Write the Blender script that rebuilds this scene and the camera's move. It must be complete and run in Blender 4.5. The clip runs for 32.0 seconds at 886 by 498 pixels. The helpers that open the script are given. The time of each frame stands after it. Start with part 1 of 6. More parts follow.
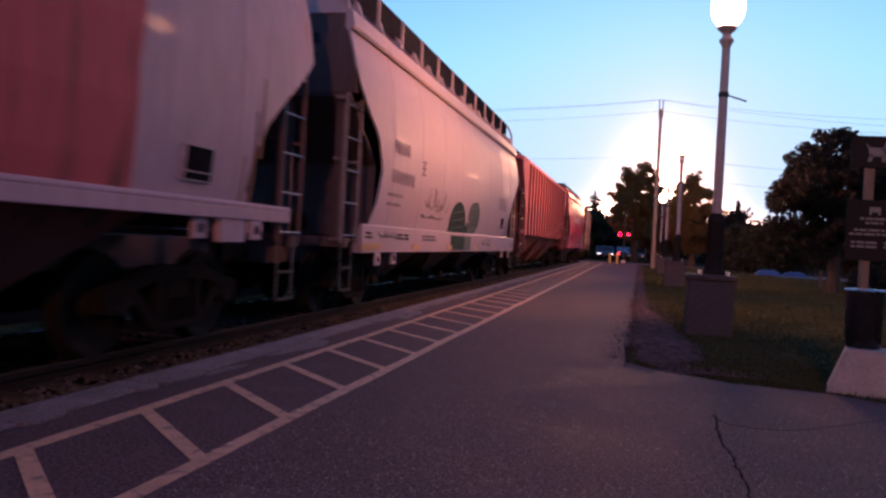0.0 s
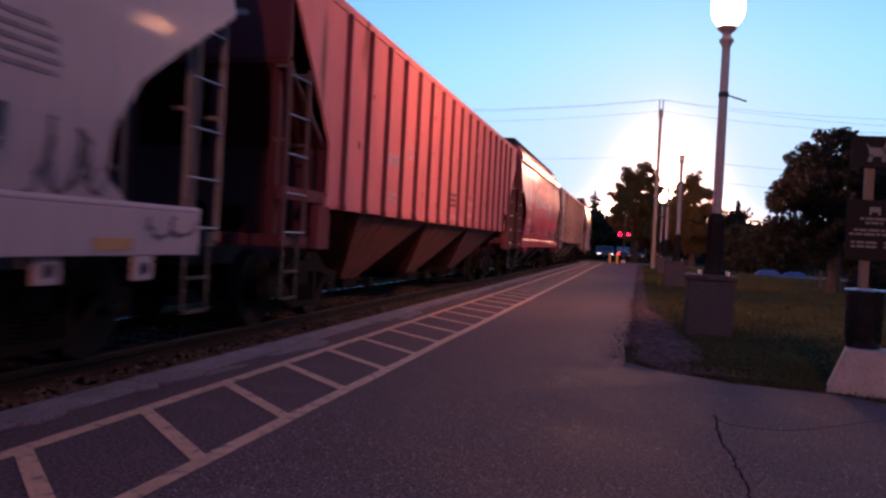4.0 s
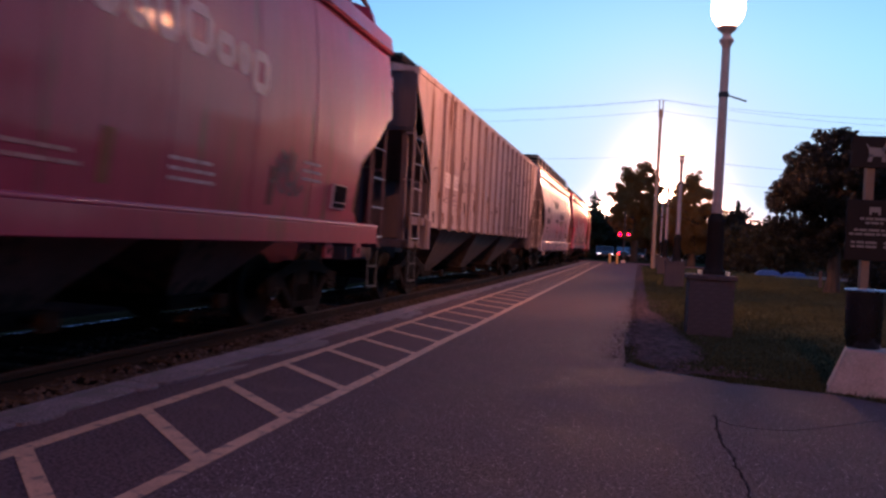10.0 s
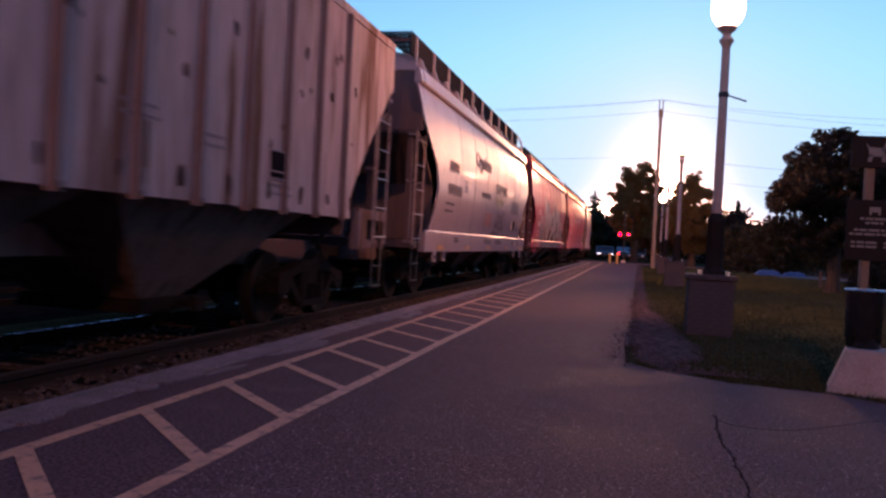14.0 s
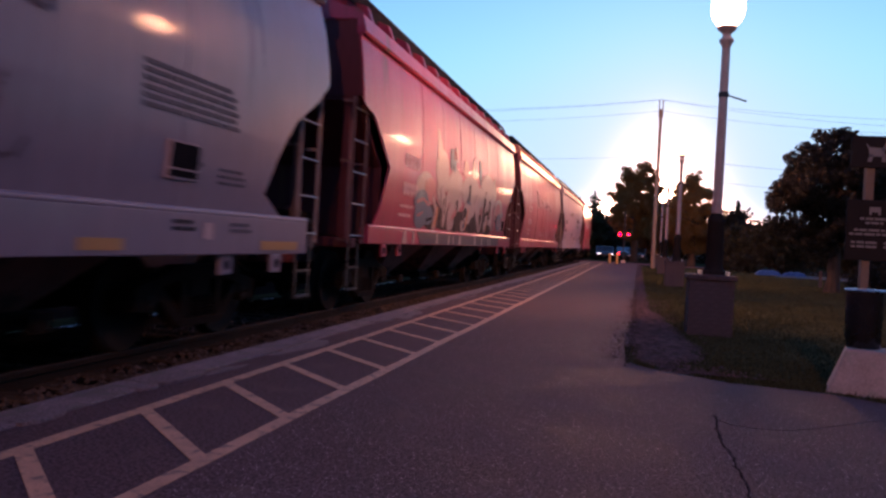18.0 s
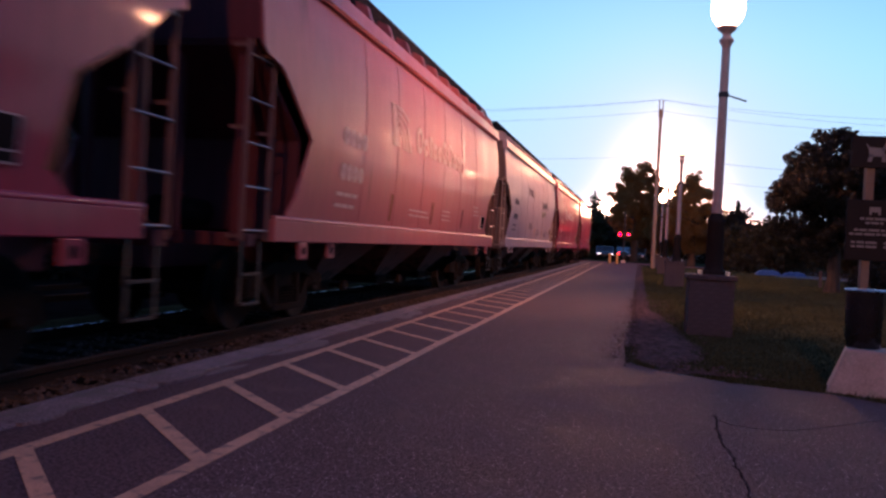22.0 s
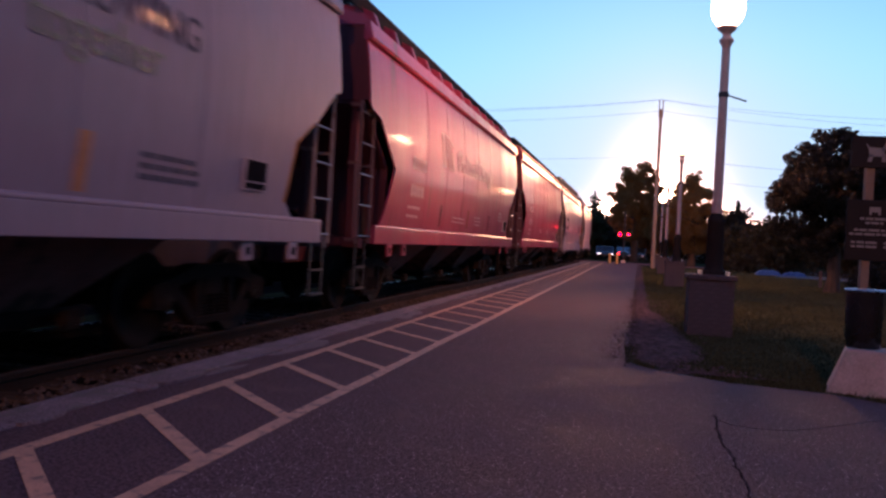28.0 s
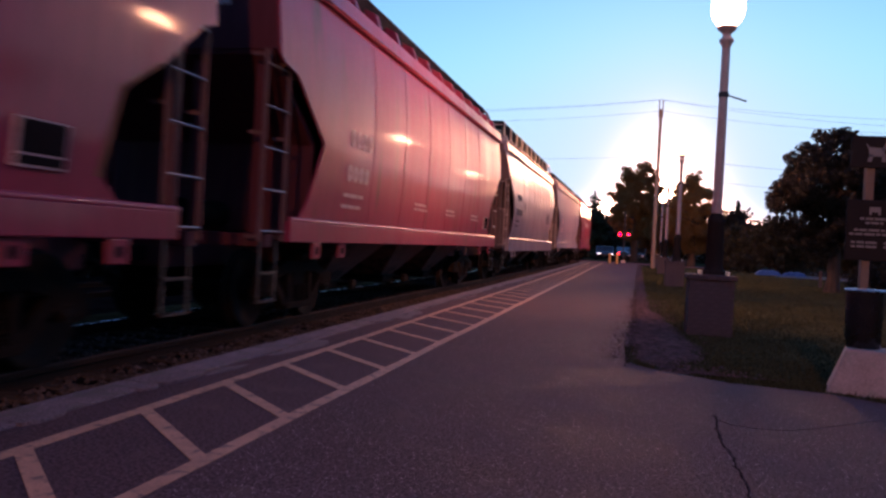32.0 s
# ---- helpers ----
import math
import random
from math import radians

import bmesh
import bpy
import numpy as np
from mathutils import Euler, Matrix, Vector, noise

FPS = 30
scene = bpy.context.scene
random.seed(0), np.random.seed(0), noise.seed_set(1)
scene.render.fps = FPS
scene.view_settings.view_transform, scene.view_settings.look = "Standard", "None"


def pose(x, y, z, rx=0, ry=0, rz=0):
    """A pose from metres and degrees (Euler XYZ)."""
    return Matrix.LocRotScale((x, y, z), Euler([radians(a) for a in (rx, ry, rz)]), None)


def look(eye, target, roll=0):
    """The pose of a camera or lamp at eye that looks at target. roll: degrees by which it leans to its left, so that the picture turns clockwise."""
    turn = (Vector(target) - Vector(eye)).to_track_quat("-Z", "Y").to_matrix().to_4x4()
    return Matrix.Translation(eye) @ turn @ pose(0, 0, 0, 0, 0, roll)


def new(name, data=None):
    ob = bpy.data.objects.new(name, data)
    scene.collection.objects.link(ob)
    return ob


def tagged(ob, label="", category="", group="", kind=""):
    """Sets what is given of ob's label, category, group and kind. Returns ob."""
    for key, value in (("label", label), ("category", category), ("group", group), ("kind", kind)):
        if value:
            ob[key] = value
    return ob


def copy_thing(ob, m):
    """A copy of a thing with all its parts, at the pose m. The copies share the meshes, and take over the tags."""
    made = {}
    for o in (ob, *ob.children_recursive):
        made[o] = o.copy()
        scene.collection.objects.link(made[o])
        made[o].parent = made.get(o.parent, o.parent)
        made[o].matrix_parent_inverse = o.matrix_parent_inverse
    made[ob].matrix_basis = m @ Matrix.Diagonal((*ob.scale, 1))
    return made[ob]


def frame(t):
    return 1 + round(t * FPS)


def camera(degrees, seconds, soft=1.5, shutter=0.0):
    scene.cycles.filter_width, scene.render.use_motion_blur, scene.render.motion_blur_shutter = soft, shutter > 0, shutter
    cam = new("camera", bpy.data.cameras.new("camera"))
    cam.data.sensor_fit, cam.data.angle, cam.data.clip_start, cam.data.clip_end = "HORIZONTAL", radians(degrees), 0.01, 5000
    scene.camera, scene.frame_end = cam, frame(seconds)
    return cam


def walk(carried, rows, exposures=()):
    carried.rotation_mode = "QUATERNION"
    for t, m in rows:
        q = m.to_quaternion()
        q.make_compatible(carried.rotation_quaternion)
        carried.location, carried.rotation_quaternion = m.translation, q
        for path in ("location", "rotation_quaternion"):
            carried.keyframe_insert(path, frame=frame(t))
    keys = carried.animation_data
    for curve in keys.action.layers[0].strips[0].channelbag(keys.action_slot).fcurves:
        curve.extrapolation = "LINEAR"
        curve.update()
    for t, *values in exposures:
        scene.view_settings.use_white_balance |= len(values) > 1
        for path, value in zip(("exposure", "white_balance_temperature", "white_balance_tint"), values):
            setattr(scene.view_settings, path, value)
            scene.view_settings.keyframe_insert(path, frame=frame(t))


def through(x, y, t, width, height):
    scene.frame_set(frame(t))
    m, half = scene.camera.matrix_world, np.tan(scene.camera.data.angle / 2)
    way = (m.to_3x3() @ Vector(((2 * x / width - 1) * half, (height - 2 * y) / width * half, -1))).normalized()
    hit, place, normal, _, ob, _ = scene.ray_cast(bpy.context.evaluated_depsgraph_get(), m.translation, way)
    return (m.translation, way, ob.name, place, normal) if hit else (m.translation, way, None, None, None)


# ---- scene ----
cam = camera(57.98, 32.0, soft=2.6, shutter=0.8)
EYE = (0.0, 0.0, 1.21)
VIEW = look(EYE, (-2.3364, 10.0, 1.21 - 0.1215), 3.0)
walk(cam, [(0.0, VIEW), (32.0, VIEW)], exposures=[(0.0, 1.08, 6760, 43), (32.0, 1.08, 6760, 43)])

# ---- world and sun: a low sunset behind the trees, nearly in line with the track ----
SUN_EL, SUN_AZ = radians(6.0), radians(2.0)
SUN_DIR = Vector((math.sin(SUN_AZ) * math.cos(SUN_EL), math.cos(SUN_AZ) * math.cos(SUN_EL), math.sin(SUN_EL)))
world = bpy.data.worlds.new("dusk")
scene.world = world
world.use_nodes = True
wn = world.node_tree.nodes
wl = world.node_tree.links


def air_of(air, dust, ozone):
    n = wn.new("ShaderNodeTexSky")
    n.sky_type = "NISHITA"
    n.sun_disc = False
    n.sun_elevation, n.sun_rotation = SUN_EL, SUN_AZ
    n.air_density, n.dust_density, n.ozone_density = air, dust, ozone
    return n


# clear air that evens out towards the horizon
clear = air_of(0.9, 0.085, 3.8)
split, join = wn.new("ShaderNodeSeparateXYZ"), wn.new("ShaderNodeCombineXYZ")
wl.new(clear.outputs[0], split.inputs[0])
for i, (share, most, blend) in enumerate(((0.76, 1.45, 1.4), (1.05, 2.75, 0.9), (1.12, 3.5, 0.9))):
    scaled, soft = wn.new("ShaderNodeMath"), wn.new("ShaderNodeMath")
    scaled.operation, soft.operation = "MULTIPLY", "SMOOTH_MIN"
    scaled.inputs[1].default_value = share
    soft.inputs[1].default_value, soft.inputs[2].default_value = most, blend
    wl.new(split.outputs[i], scaled.inputs[0])
    wl.new(scaled.outputs[0], soft.inputs[0])
    wl.new(soft.outputs[0], join.inputs[i])
# the aureole round the low sun: how far dust outshines clean air there, sharpened
clean, dust = air_of(0.9, 0.0, 0.0), air_of(0.0, 0.1, 0.0)
ratio, part_of = wn.new("ShaderNodeVectorMath"), wn.new("ShaderNodeSeparateXYZ")
ratio.operation = "DIVIDE"
wl.new(dust.outputs[0], ratio.inputs[0])
wl.new(clean.outputs[0], ratio.inputs[1])
wl.new(ratio.outputs[0], part_of.inputs[0])
# the longer way through the air near the horizon is divided out
depth, root, share = wn.new("ShaderNodeSeparateXYZ"), wn.new("ShaderNodeMath"), wn.new("ShaderNodeMath")
root.operation, share.operation = "POWER", "DIVIDE"
root.inputs[1].default_value = 0.25
wl.new(clean.outputs[0], depth.inputs[0])
wl.new(depth.outputs[0], root.inputs[0])
wl.new(part_of.outputs[0], share.inputs[0])
wl.new(root.outputs[0], share.inputs[1])
most = wn.new("ShaderNodeMath")
most.operation = "MINIMUM"
most.inputs[1].default_value = 1.16
wl.new(share.outputs[0], most.inputs[0])
both = join
for power, tint in ((27.0, (0.900, 0.556, 0.339)), (4.0, (0.58, 0.23, 0.03))):
    sharp, glare, total = wn.new("ShaderNodeMath"), wn.new("ShaderNodeVectorMath"), wn.new("ShaderNodeVectorMath")
    sharp.operation, glare.operation, total.operation = "POWER", "SCALE", "ADD"
    sharp.inputs[1].default_value = power
    glare.inputs[0].default_value = tint
    wl.new(most.outputs[0], sharp.inputs[0])
    wl.new(sharp.outputs[0], glare.inputs["Scale"])
    wl.new(both.outputs[0], total.inputs[0])
    wl.new(glare.outputs[0], total.inputs[1])
    both = total
wl.new(both.outputs[0], wn["Background"].inputs["Color"])
wn["Background"].inputs["Strength"].default_value = 0.152
sun = new("sun", bpy.data.lights.new("sun", "SUN"))
sun.data.energy, sun.data.angle, sun.data.color = 0.7, radians(9), (1.0, 0.45, 0.2)
sun.matrix_basis = look(SUN_DIR * 100, (0, 0, 0))


# ---- materials ----
def mat(name, base, rough=0.6, metal=0.0, vary=0.25, scale=3.0, fine=40.0, bump=0.2, stretch=(1, 1, 1), stain=None, stain_at=0.62, coat=0.0, random_by="", spec=0.5, grain=1.0):
    """A surface with broad stains, fine grain, uneven gloss and relief."""
    m = bpy.data.materials.new(name)
    m.use_nodes = True
    n, l = m.node_tree.nodes, m.node_tree.links
    b = n["Principled BSDF"]
    tc, mp = n.new("ShaderNodeTexCoord"), n.new("ShaderNodeMapping")
    mp.inputs["Scale"].default_value = stretch
    l.new(tc.outputs["Object"], mp.inputs["Vector"])
    big, small = n.new("ShaderNodeTexNoise"), n.new("ShaderNodeTexNoise")
    for node, sc, det in ((big, scale, 6), (small, fine, 4)):
        node.inputs["Scale"].default_value, node.inputs["Detail"].default_value, node.inputs["Roughness"].default_value = sc, det, 0.65
        l.new(mp.outputs[0], node.inputs["Vector"])
    add = n.new("ShaderNodeMath")
    add.operation = "ADD"
    l.new(big.outputs["Fac"], add.inputs[0])
    sharp = n.new("ShaderNodeMath")
    sharp.operation = "MULTIPLY_ADD"
    sharp.inputs[1].default_value, sharp.inputs[2].default_value = grain, 0.5 - 0.5 * grain
    l.new(small.outputs["Fac"], sharp.inputs[0])
    l.new(sharp.outputs[0], add.inputs[1])
    spread = n.new("ShaderNodeMapRange")
    spread.inputs["From Min"].default_value, spread.inputs["From Max"].default_value = 0.78, 1.22
    spread.inputs["To Min"].default_value, spread.inputs["To Max"].default_value = 1 - vary, 1 + vary
    l.new(add.outputs[0], spread.inputs["Value"])
    mul = n.new("ShaderNodeVectorMath")
    mul.operation = "SCALE"
    mul.inputs[0].default_value = base
    l.new(spread.outputs[0], mul.inputs["Scale"])
    colour = mul.outputs[0]
    if stain:
        third = n.new("ShaderNodeTexNoise")
        third.inputs["Scale"].default_value, third.inputs["Detail"].default_value = scale * 2.3, 8
        l.new(mp.outputs[0], third.inputs["Vector"])
        ramp = n.new("ShaderNodeMapRange")
        ramp.inputs["From Min"].default_value, ramp.inputs["From Max"].default_value = stain_at - 0.06, stain_at + 0.08
        l.new(third.outputs["Fac"], ramp.inputs["Value"])
        mix = n.new("ShaderNodeMix")
        mix.data_type = "RGBA"
        l.new(ramp.outputs[0], mix.inputs[0])
        l.new(colour, mix.inputs[6])
        mix.inputs[7].default_value = (*stain, 1)
        colour = mix.outputs[2]
    if random_by:
        src = n.new("ShaderNodeObjectInfo") if random_by == "object" else n.new("ShaderNodeNewGeometry")
        ra = n.new("ShaderNodeMapRange")
        ra.inputs["To Min"].default_value, ra.inputs["To Max"].default_value = 0.6, 1.4
        l.new(src.outputs["Random" if random_by == "object" else "Random Per Island"], ra.inputs["Value"])
        m2 = n.new("ShaderNodeVectorMath")
        m2.operation = "SCALE"
        l.new(colour, m2.inputs[0])
        l.new(ra.outputs[0], m2.inputs["Scale"])
        colour = m2.outputs[0]
    l.new(colour, b.inputs["Base Color"])
    gloss = n.new("ShaderNodeMapRange")
    gloss.inputs["From Min"].default_value, gloss.inputs["From Max"].default_value = 0.3, 0.7
    gloss.inputs["To Min"].default_value, gloss.inputs["To Max"].default_value = max(rough - 0.1, 0.03), min(rough + 0.12, 1)
    l.new(big.outputs["Fac"], gloss.inputs["Value"])
    l.new(gloss.outputs[0], b.inputs["Roughness"])
    b.inputs["Metallic"].default_value = metal
    b.inputs["Specular IOR Level"].default_value = spec
    b.inputs["Coat Weight"].default_value = coat
    b.inputs["Coat Roughness"].default_value = 0.09
    if bump:
        bp = n.new("ShaderNodeBump")
        bp.inputs["Strength"].default_value, bp.inputs["Distance"].default_value = bump, 0.01
        l.new(sharp.outputs[0], bp.inputs["Height"])
        l.new(bp.outputs[0], b.inputs["Normal"])
    return m


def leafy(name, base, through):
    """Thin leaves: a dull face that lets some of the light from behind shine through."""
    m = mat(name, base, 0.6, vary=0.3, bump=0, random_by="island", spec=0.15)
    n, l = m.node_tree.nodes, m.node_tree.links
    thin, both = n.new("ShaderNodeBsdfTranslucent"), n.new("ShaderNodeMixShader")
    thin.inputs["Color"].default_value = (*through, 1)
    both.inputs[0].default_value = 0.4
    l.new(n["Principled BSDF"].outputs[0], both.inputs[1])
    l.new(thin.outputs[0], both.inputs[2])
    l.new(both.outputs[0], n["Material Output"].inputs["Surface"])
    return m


def glow(name, colour, strength):
    m = bpy.data.materials.new(name)
    m.use_nodes = True
    b = m.node_tree.nodes["Principled BSDF"]
    b.inputs["Base Color"].default_value = (*colour, 1)
    b.inputs["Emission Color"].default_value, b.inputs["Emission Strength"].default_value = (*colour, 1), strength
    return m


STREAK = (1.0, 1.0, 0.12)
ASPHALT = mat("asphalt", (0.083, 0.056, 0.066), 0.8, vary=0.36, scale=1.1, fine=46, bump=0.5, stain=(0.11, 0.08, 0.08), stain_at=0.66, spec=0.08, grain=4.0)
CONCRETE = mat("concrete", (0.31, 0.245, 0.235), 0.85, vary=0.25, scale=4, fine=60, bump=0.4, stain=(0.25, 0.23, 0.21))
EDGE = mat("edge_concrete", (0.140, 0.107, 0.126), 0.8, vary=0.45, scale=2, fine=50, bump=0.5, stain=(0.08, 0.075, 0.075), stain_at=0.55, grain=2.0)
WORN = mat("worn_edge_patch", (0.112, 0.088, 0.104), 0.85, vary=0.4, scale=3, fine=50, bump=0.4, grain=2.0)
LINE = mat("worn_yellow_paint", (0.42, 0.235, 0.155), 0.7, vary=0.3, scale=5, fine=120, bump=0.3, stain=(0.16, 0.105, 0.09), stain_at=0.58)
CRACK = mat("crack_fill", (0.028, 0.021, 0.023), 1.0, bump=0.2, spec=0.0)
FINECRACK = mat("fine_crack_dust", (0.070, 0.048, 0.056), 1.0, bump=0.2, spec=0.0)
GROUND = mat("ground_grass", (0.046, 0.048, 0.024), 0.95, vary=0.5, scale=0.8, fine=25, bump=0.6, stain=(0.028, 0.024, 0.015), stain_at=0.66, spec=0.0)
DIRT = mat("bare_earth", (0.096, 0.062, 0.063), 0.95, vary=0.45, scale=4, fine=60, bump=0.35, stain=(0.040, 0.035, 0.026), stain_at=0.56, spec=0.0)
BLADE = mat("grass_blade", (0.048, 0.051, 0.027), 0.7, vary=0.2, bump=0, random_by="island", spec=0.0)
BALLAST = mat("ballast_stone", (0.066, 0.0495, 0.044), 0.9, vary=0.3, scale=8, bump=0.5, random_by="island", spec=0.0)
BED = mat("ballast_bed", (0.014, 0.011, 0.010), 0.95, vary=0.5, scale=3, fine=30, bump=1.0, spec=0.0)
SCAB = mat("rust_scab", (0.045, 0.022, 0.015), 0.9, vary=0.4, bump=0.3, spec=0.05)
RAIL = mat("rail_rust", (0.016, 0.0095, 0.007), 0.85, 0.1, bump=0.3, spec=0.15)
RAILTOP = mat("rail_head", (0.6, 0.57, 0.58), 0.25, 1.0, vary=0.1, bump=0.05)
# near rail head: colour darkened for the train's shade and dark reflection
DULLTOP = mat("grimy_rail_head", (0.03, 0.022, 0.019), 0.7, 0.0, vary=0.3, bump=0.1, spec=0.1)
TIE = mat("creosote_tie", (0.05, 0.038, 0.03), 0.9, vary=0.4, stretch=(1, 8, 8), bump=0.6, random_by="object", spec=0.0)
BLACKSTEEL = mat("black_steel", (0.018, 0.017, 0.018), 0.55, 0.3, bump=0.2)
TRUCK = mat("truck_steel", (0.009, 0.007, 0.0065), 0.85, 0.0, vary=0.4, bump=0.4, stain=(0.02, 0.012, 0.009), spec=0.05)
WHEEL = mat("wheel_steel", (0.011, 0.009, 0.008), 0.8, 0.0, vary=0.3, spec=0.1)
GALV = mat("weathered_grating", (0.022, 0.024, 0.032), 0.6, 0.4)
RUNG = mat("bright_rung_steel", (0.17, 0.16, 0.165), 0.35, 0.7, vary=0.2, bump=0.1)
LADDER = mat("dull_ladder_paint", (0.19, 0.14, 0.135), 0.7, 0.0, vary=0.3, stain=(0.12, 0.06, 0.04))
REDLADDER = mat("dull_red_ladder_paint", (0.095, 0.042, 0.044), 0.7, 0.0, vary=0.3, stain=(0.10, 0.05, 0.035))
FAINT = mat("faint_grey_stencil", (0.20, 0.155, 0.165), 0.8, vary=0.3, bump=0.02, spec=0.1)
PLUM = mat("dark_plum_stencil", (0.16, 0.07, 0.08), 0.8, vary=0.3, bump=0.02, spec=0.08)
PINKPRINT = mat("dusty_pink_stencil", (0.50, 0.30, 0.29), 0.8, vary=0.3, bump=0.02, spec=0.08)
PANEL = mat("white_stencil_panel", (0.52, 0.44, 0.42), 0.6, vary=0.25, scale=5, bump=0.03)
BARK = mat("bark", (0.040, 0.029, 0.025), 0.95, vary=0.4, scale=4, stretch=(3, 3, 0.6), bump=1.0, spec=0.15)
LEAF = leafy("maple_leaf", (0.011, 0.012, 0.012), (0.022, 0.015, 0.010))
NEEDLE = mat("needles", (0.025, 0.04, 0.02), 0.7, vary=0.3, bump=0, random_by="island", spec=0.15)
# the orange glow over the crossing trees is put into this leaf colour
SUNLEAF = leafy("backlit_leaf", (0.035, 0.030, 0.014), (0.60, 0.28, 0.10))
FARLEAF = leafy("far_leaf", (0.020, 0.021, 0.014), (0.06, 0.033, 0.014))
# POLEWOOD and LAMPPOST base colours are raised to stand for the globes' glare
POLEWOOD = mat("pole_wood", (0.22, 0.15, 0.11), 0.9, vary=0.3, stretch=(4, 4, 0.3), bump=0.5)
POSTWOOD = mat("cedar_post", (0.18, 0.12, 0.084), 0.8, vary=0.25, stretch=(5, 5, 0.5), bump=0.4)
LAMPPOST = mat("lamp_post_paint", (0.36, 0.225, 0.19), 0.5, 0.0, vary=0.2, bump=0.1)
BRICK = mat("pedestal_brick", (0.066, 0.047, 0.051), 0.9, vary=0.3, scale=6, bump=0.5)
MORTAR = mat("mortar", (0.064, 0.046, 0.049), 0.95, bump=0.5)
BINPAINT = mat("bin_black", (0.012, 0.012, 0.013), 0.25, 0.1, vary=0.2, bump=0.05, coat=0.4)
SIGNBLACK = mat("sign_brown_black", (0.014, 0.0095, 0.0085), 0.75, vary=0.15, bump=0.05, spec=0.2)
SIGNWHITE = mat("sign_white", (0.16, 0.15, 0.145), 0.6, vary=0.1, bump=0.05)
TREAD = mat("decal_white", (0.33, 0.215, 0.22), 0.55, vary=0.35, scale=6, stretch=STREAK, bump=0.05)
GHOST = mat("ghost_of_white_paint", (0.27, 0.125, 0.125), 0.5, vary=0.4, scale=6, stretch=STREAK, bump=0.03)
PLACARD = mat("placard_black", (0.014, 0.012, 0.013), 1.0, vary=0.2, bump=0.02, spec=0.0)
# bay base colour darkened for the shade under the car, plus grime stains
BAYSHADE = mat("grimy_bay_paint", (0.110, 0.056, 0.050), 0.8, vary=0.35, scale=2, stretch=STREAK, stain=(0.03, 0.022, 0.018), stain_at=0.55, spec=0.2)
RUSTRUN = mat("rust_run", (0.15, 0.062, 0.034), 0.8, vary=0.4, scale=5, stretch=STREAK, bump=0.2, spec=0.2)
YELLOWRUST = mat("yellow_rust", (0.27, 0.115, 0.045), 0.8, vary=0.4, scale=5, stretch=STREAK, bump=0.1, spec=0.1)
TOGETHER = mat("decal_moss", (0.10, 0.115, 0.07), 0.5, vary=0.3, scale=6, bump=0.05)
# the same underside shade worked into red and grey bay paint
BAYREDSHADE = mat("dusty_red_bay_paint", (0.15, 0.05, 0.04), 0.8, vary=0.35, scale=2, stretch=STREAK, stain=(0.05, 0.03, 0.022), stain_at=0.58, spec=0.2)
BAYPALE = mat("dusty_grey_bay_paint", (0.10, 0.073, 0.066), 0.8, vary=0.35, scale=2, stretch=STREAK, stain=(0.06, 0.035, 0.025), stain_at=0.58, spec=0.2)
# roof walk nearly black: the shade seen from below is in its colour
WALKDARK = mat("sooty_roof_walk", (0.014, 0.015, 0.02), 1.0, 0.0, vary=0.3, bump=0.1, spec=0.0)
CAPSTONE = mat("weathered_cap_stone", (0.070, 0.050, 0.053), 0.9, vary=0.3, scale=5, bump=0.4, spec=0.15)
CHIP = mat("asphalt_chip", (0.36, 0.29, 0.31), 0.8, vary=0.3, bump=0, random_by="island", spec=0.2)
PALEGREEN = mat("spray_grey_green", (0.06, 0.08, 0.068), 0.8, vary=0.4, bump=0.02)
SCRAWL = mat("faded_scrawl", (0.105, 0.082, 0.09), 0.8, vary=0.5, scale=5, bump=0.02, spec=0.1)
DULLWHITE = mat("dull_white_edge", (0.36, 0.28, 0.295), 0.8, vary=0.3, scale=8, bump=0.05, spec=0.1)
LIDMETAL = mat("bright_lid_rim", (0.40, 0.46, 0.50), 0.3, 0.9, vary=0.1, bump=0.03)
DECALDARK = mat("decal_dark", (0.022, 0.021, 0.026), 0.75, vary=0.2, bump=0.05, spec=0.1)
REFLECT = mat("reflector_yellow", (0.36, 0.16, 0.04), 0.35, vary=0.1, bump=0.05)
GREEN = mat("spray_green", (0.022, 0.045, 0.034), 0.8, vary=0.5, scale=2.5, bump=0.02, spec=0.05)
SPRAYW = mat("spray_white", (0.20, 0.150, 0.150), 0.5, vary=0.3, scale=3, bump=0.02)
SPRAYB = mat("spray_blue", (0.038, 0.066, 0.10), 0.6, vary=0.4, scale=3, bump=0.02)
SPRAYR = mat("spray_red", (0.19, 0.028, 0.034), 0.45, vary=0.4, scale=3, bump=0.02)
WIRE = mat("wire", (0.02, 0.02, 0.02), 0.6, bump=0)
OLIVE = mat("spray_olive", (0.045, 0.036, 0.033), 0.8, vary=0.4, scale=3, bump=0.02, spec=0.08)
HALO = mat("spray_faded_rim", (0.17, 0.085, 0.095), 0.5, vary=0.35, scale=3, bump=0.02)
TEAL = mat("spray_teal", (0.06, 0.12, 0.14), 0.55, vary=0.4, scale=3, bump=0.02)
PALE = mat("spray_pale", (0.150, 0.122, 0.112), 0.45, vary=0.35, scale=3, bump=0.02)
ORANGE = mat("orange_marker", (0.34, 0.11, 0.03), 0.5, vary=0.25, bump=0.05)
SLATE = mat("decal_slate", (0.085, 0.078, 0.095), 0.7, vary=0.3, scale=6, bump=0.05, spec=0.1)
GLASS = mat("dark_glass", (0.01, 0.01, 0.012), 0.05, bump=0)
TYRE = mat("tyre", (0.015, 0.015, 0.015), 0.9, bump=0.1)


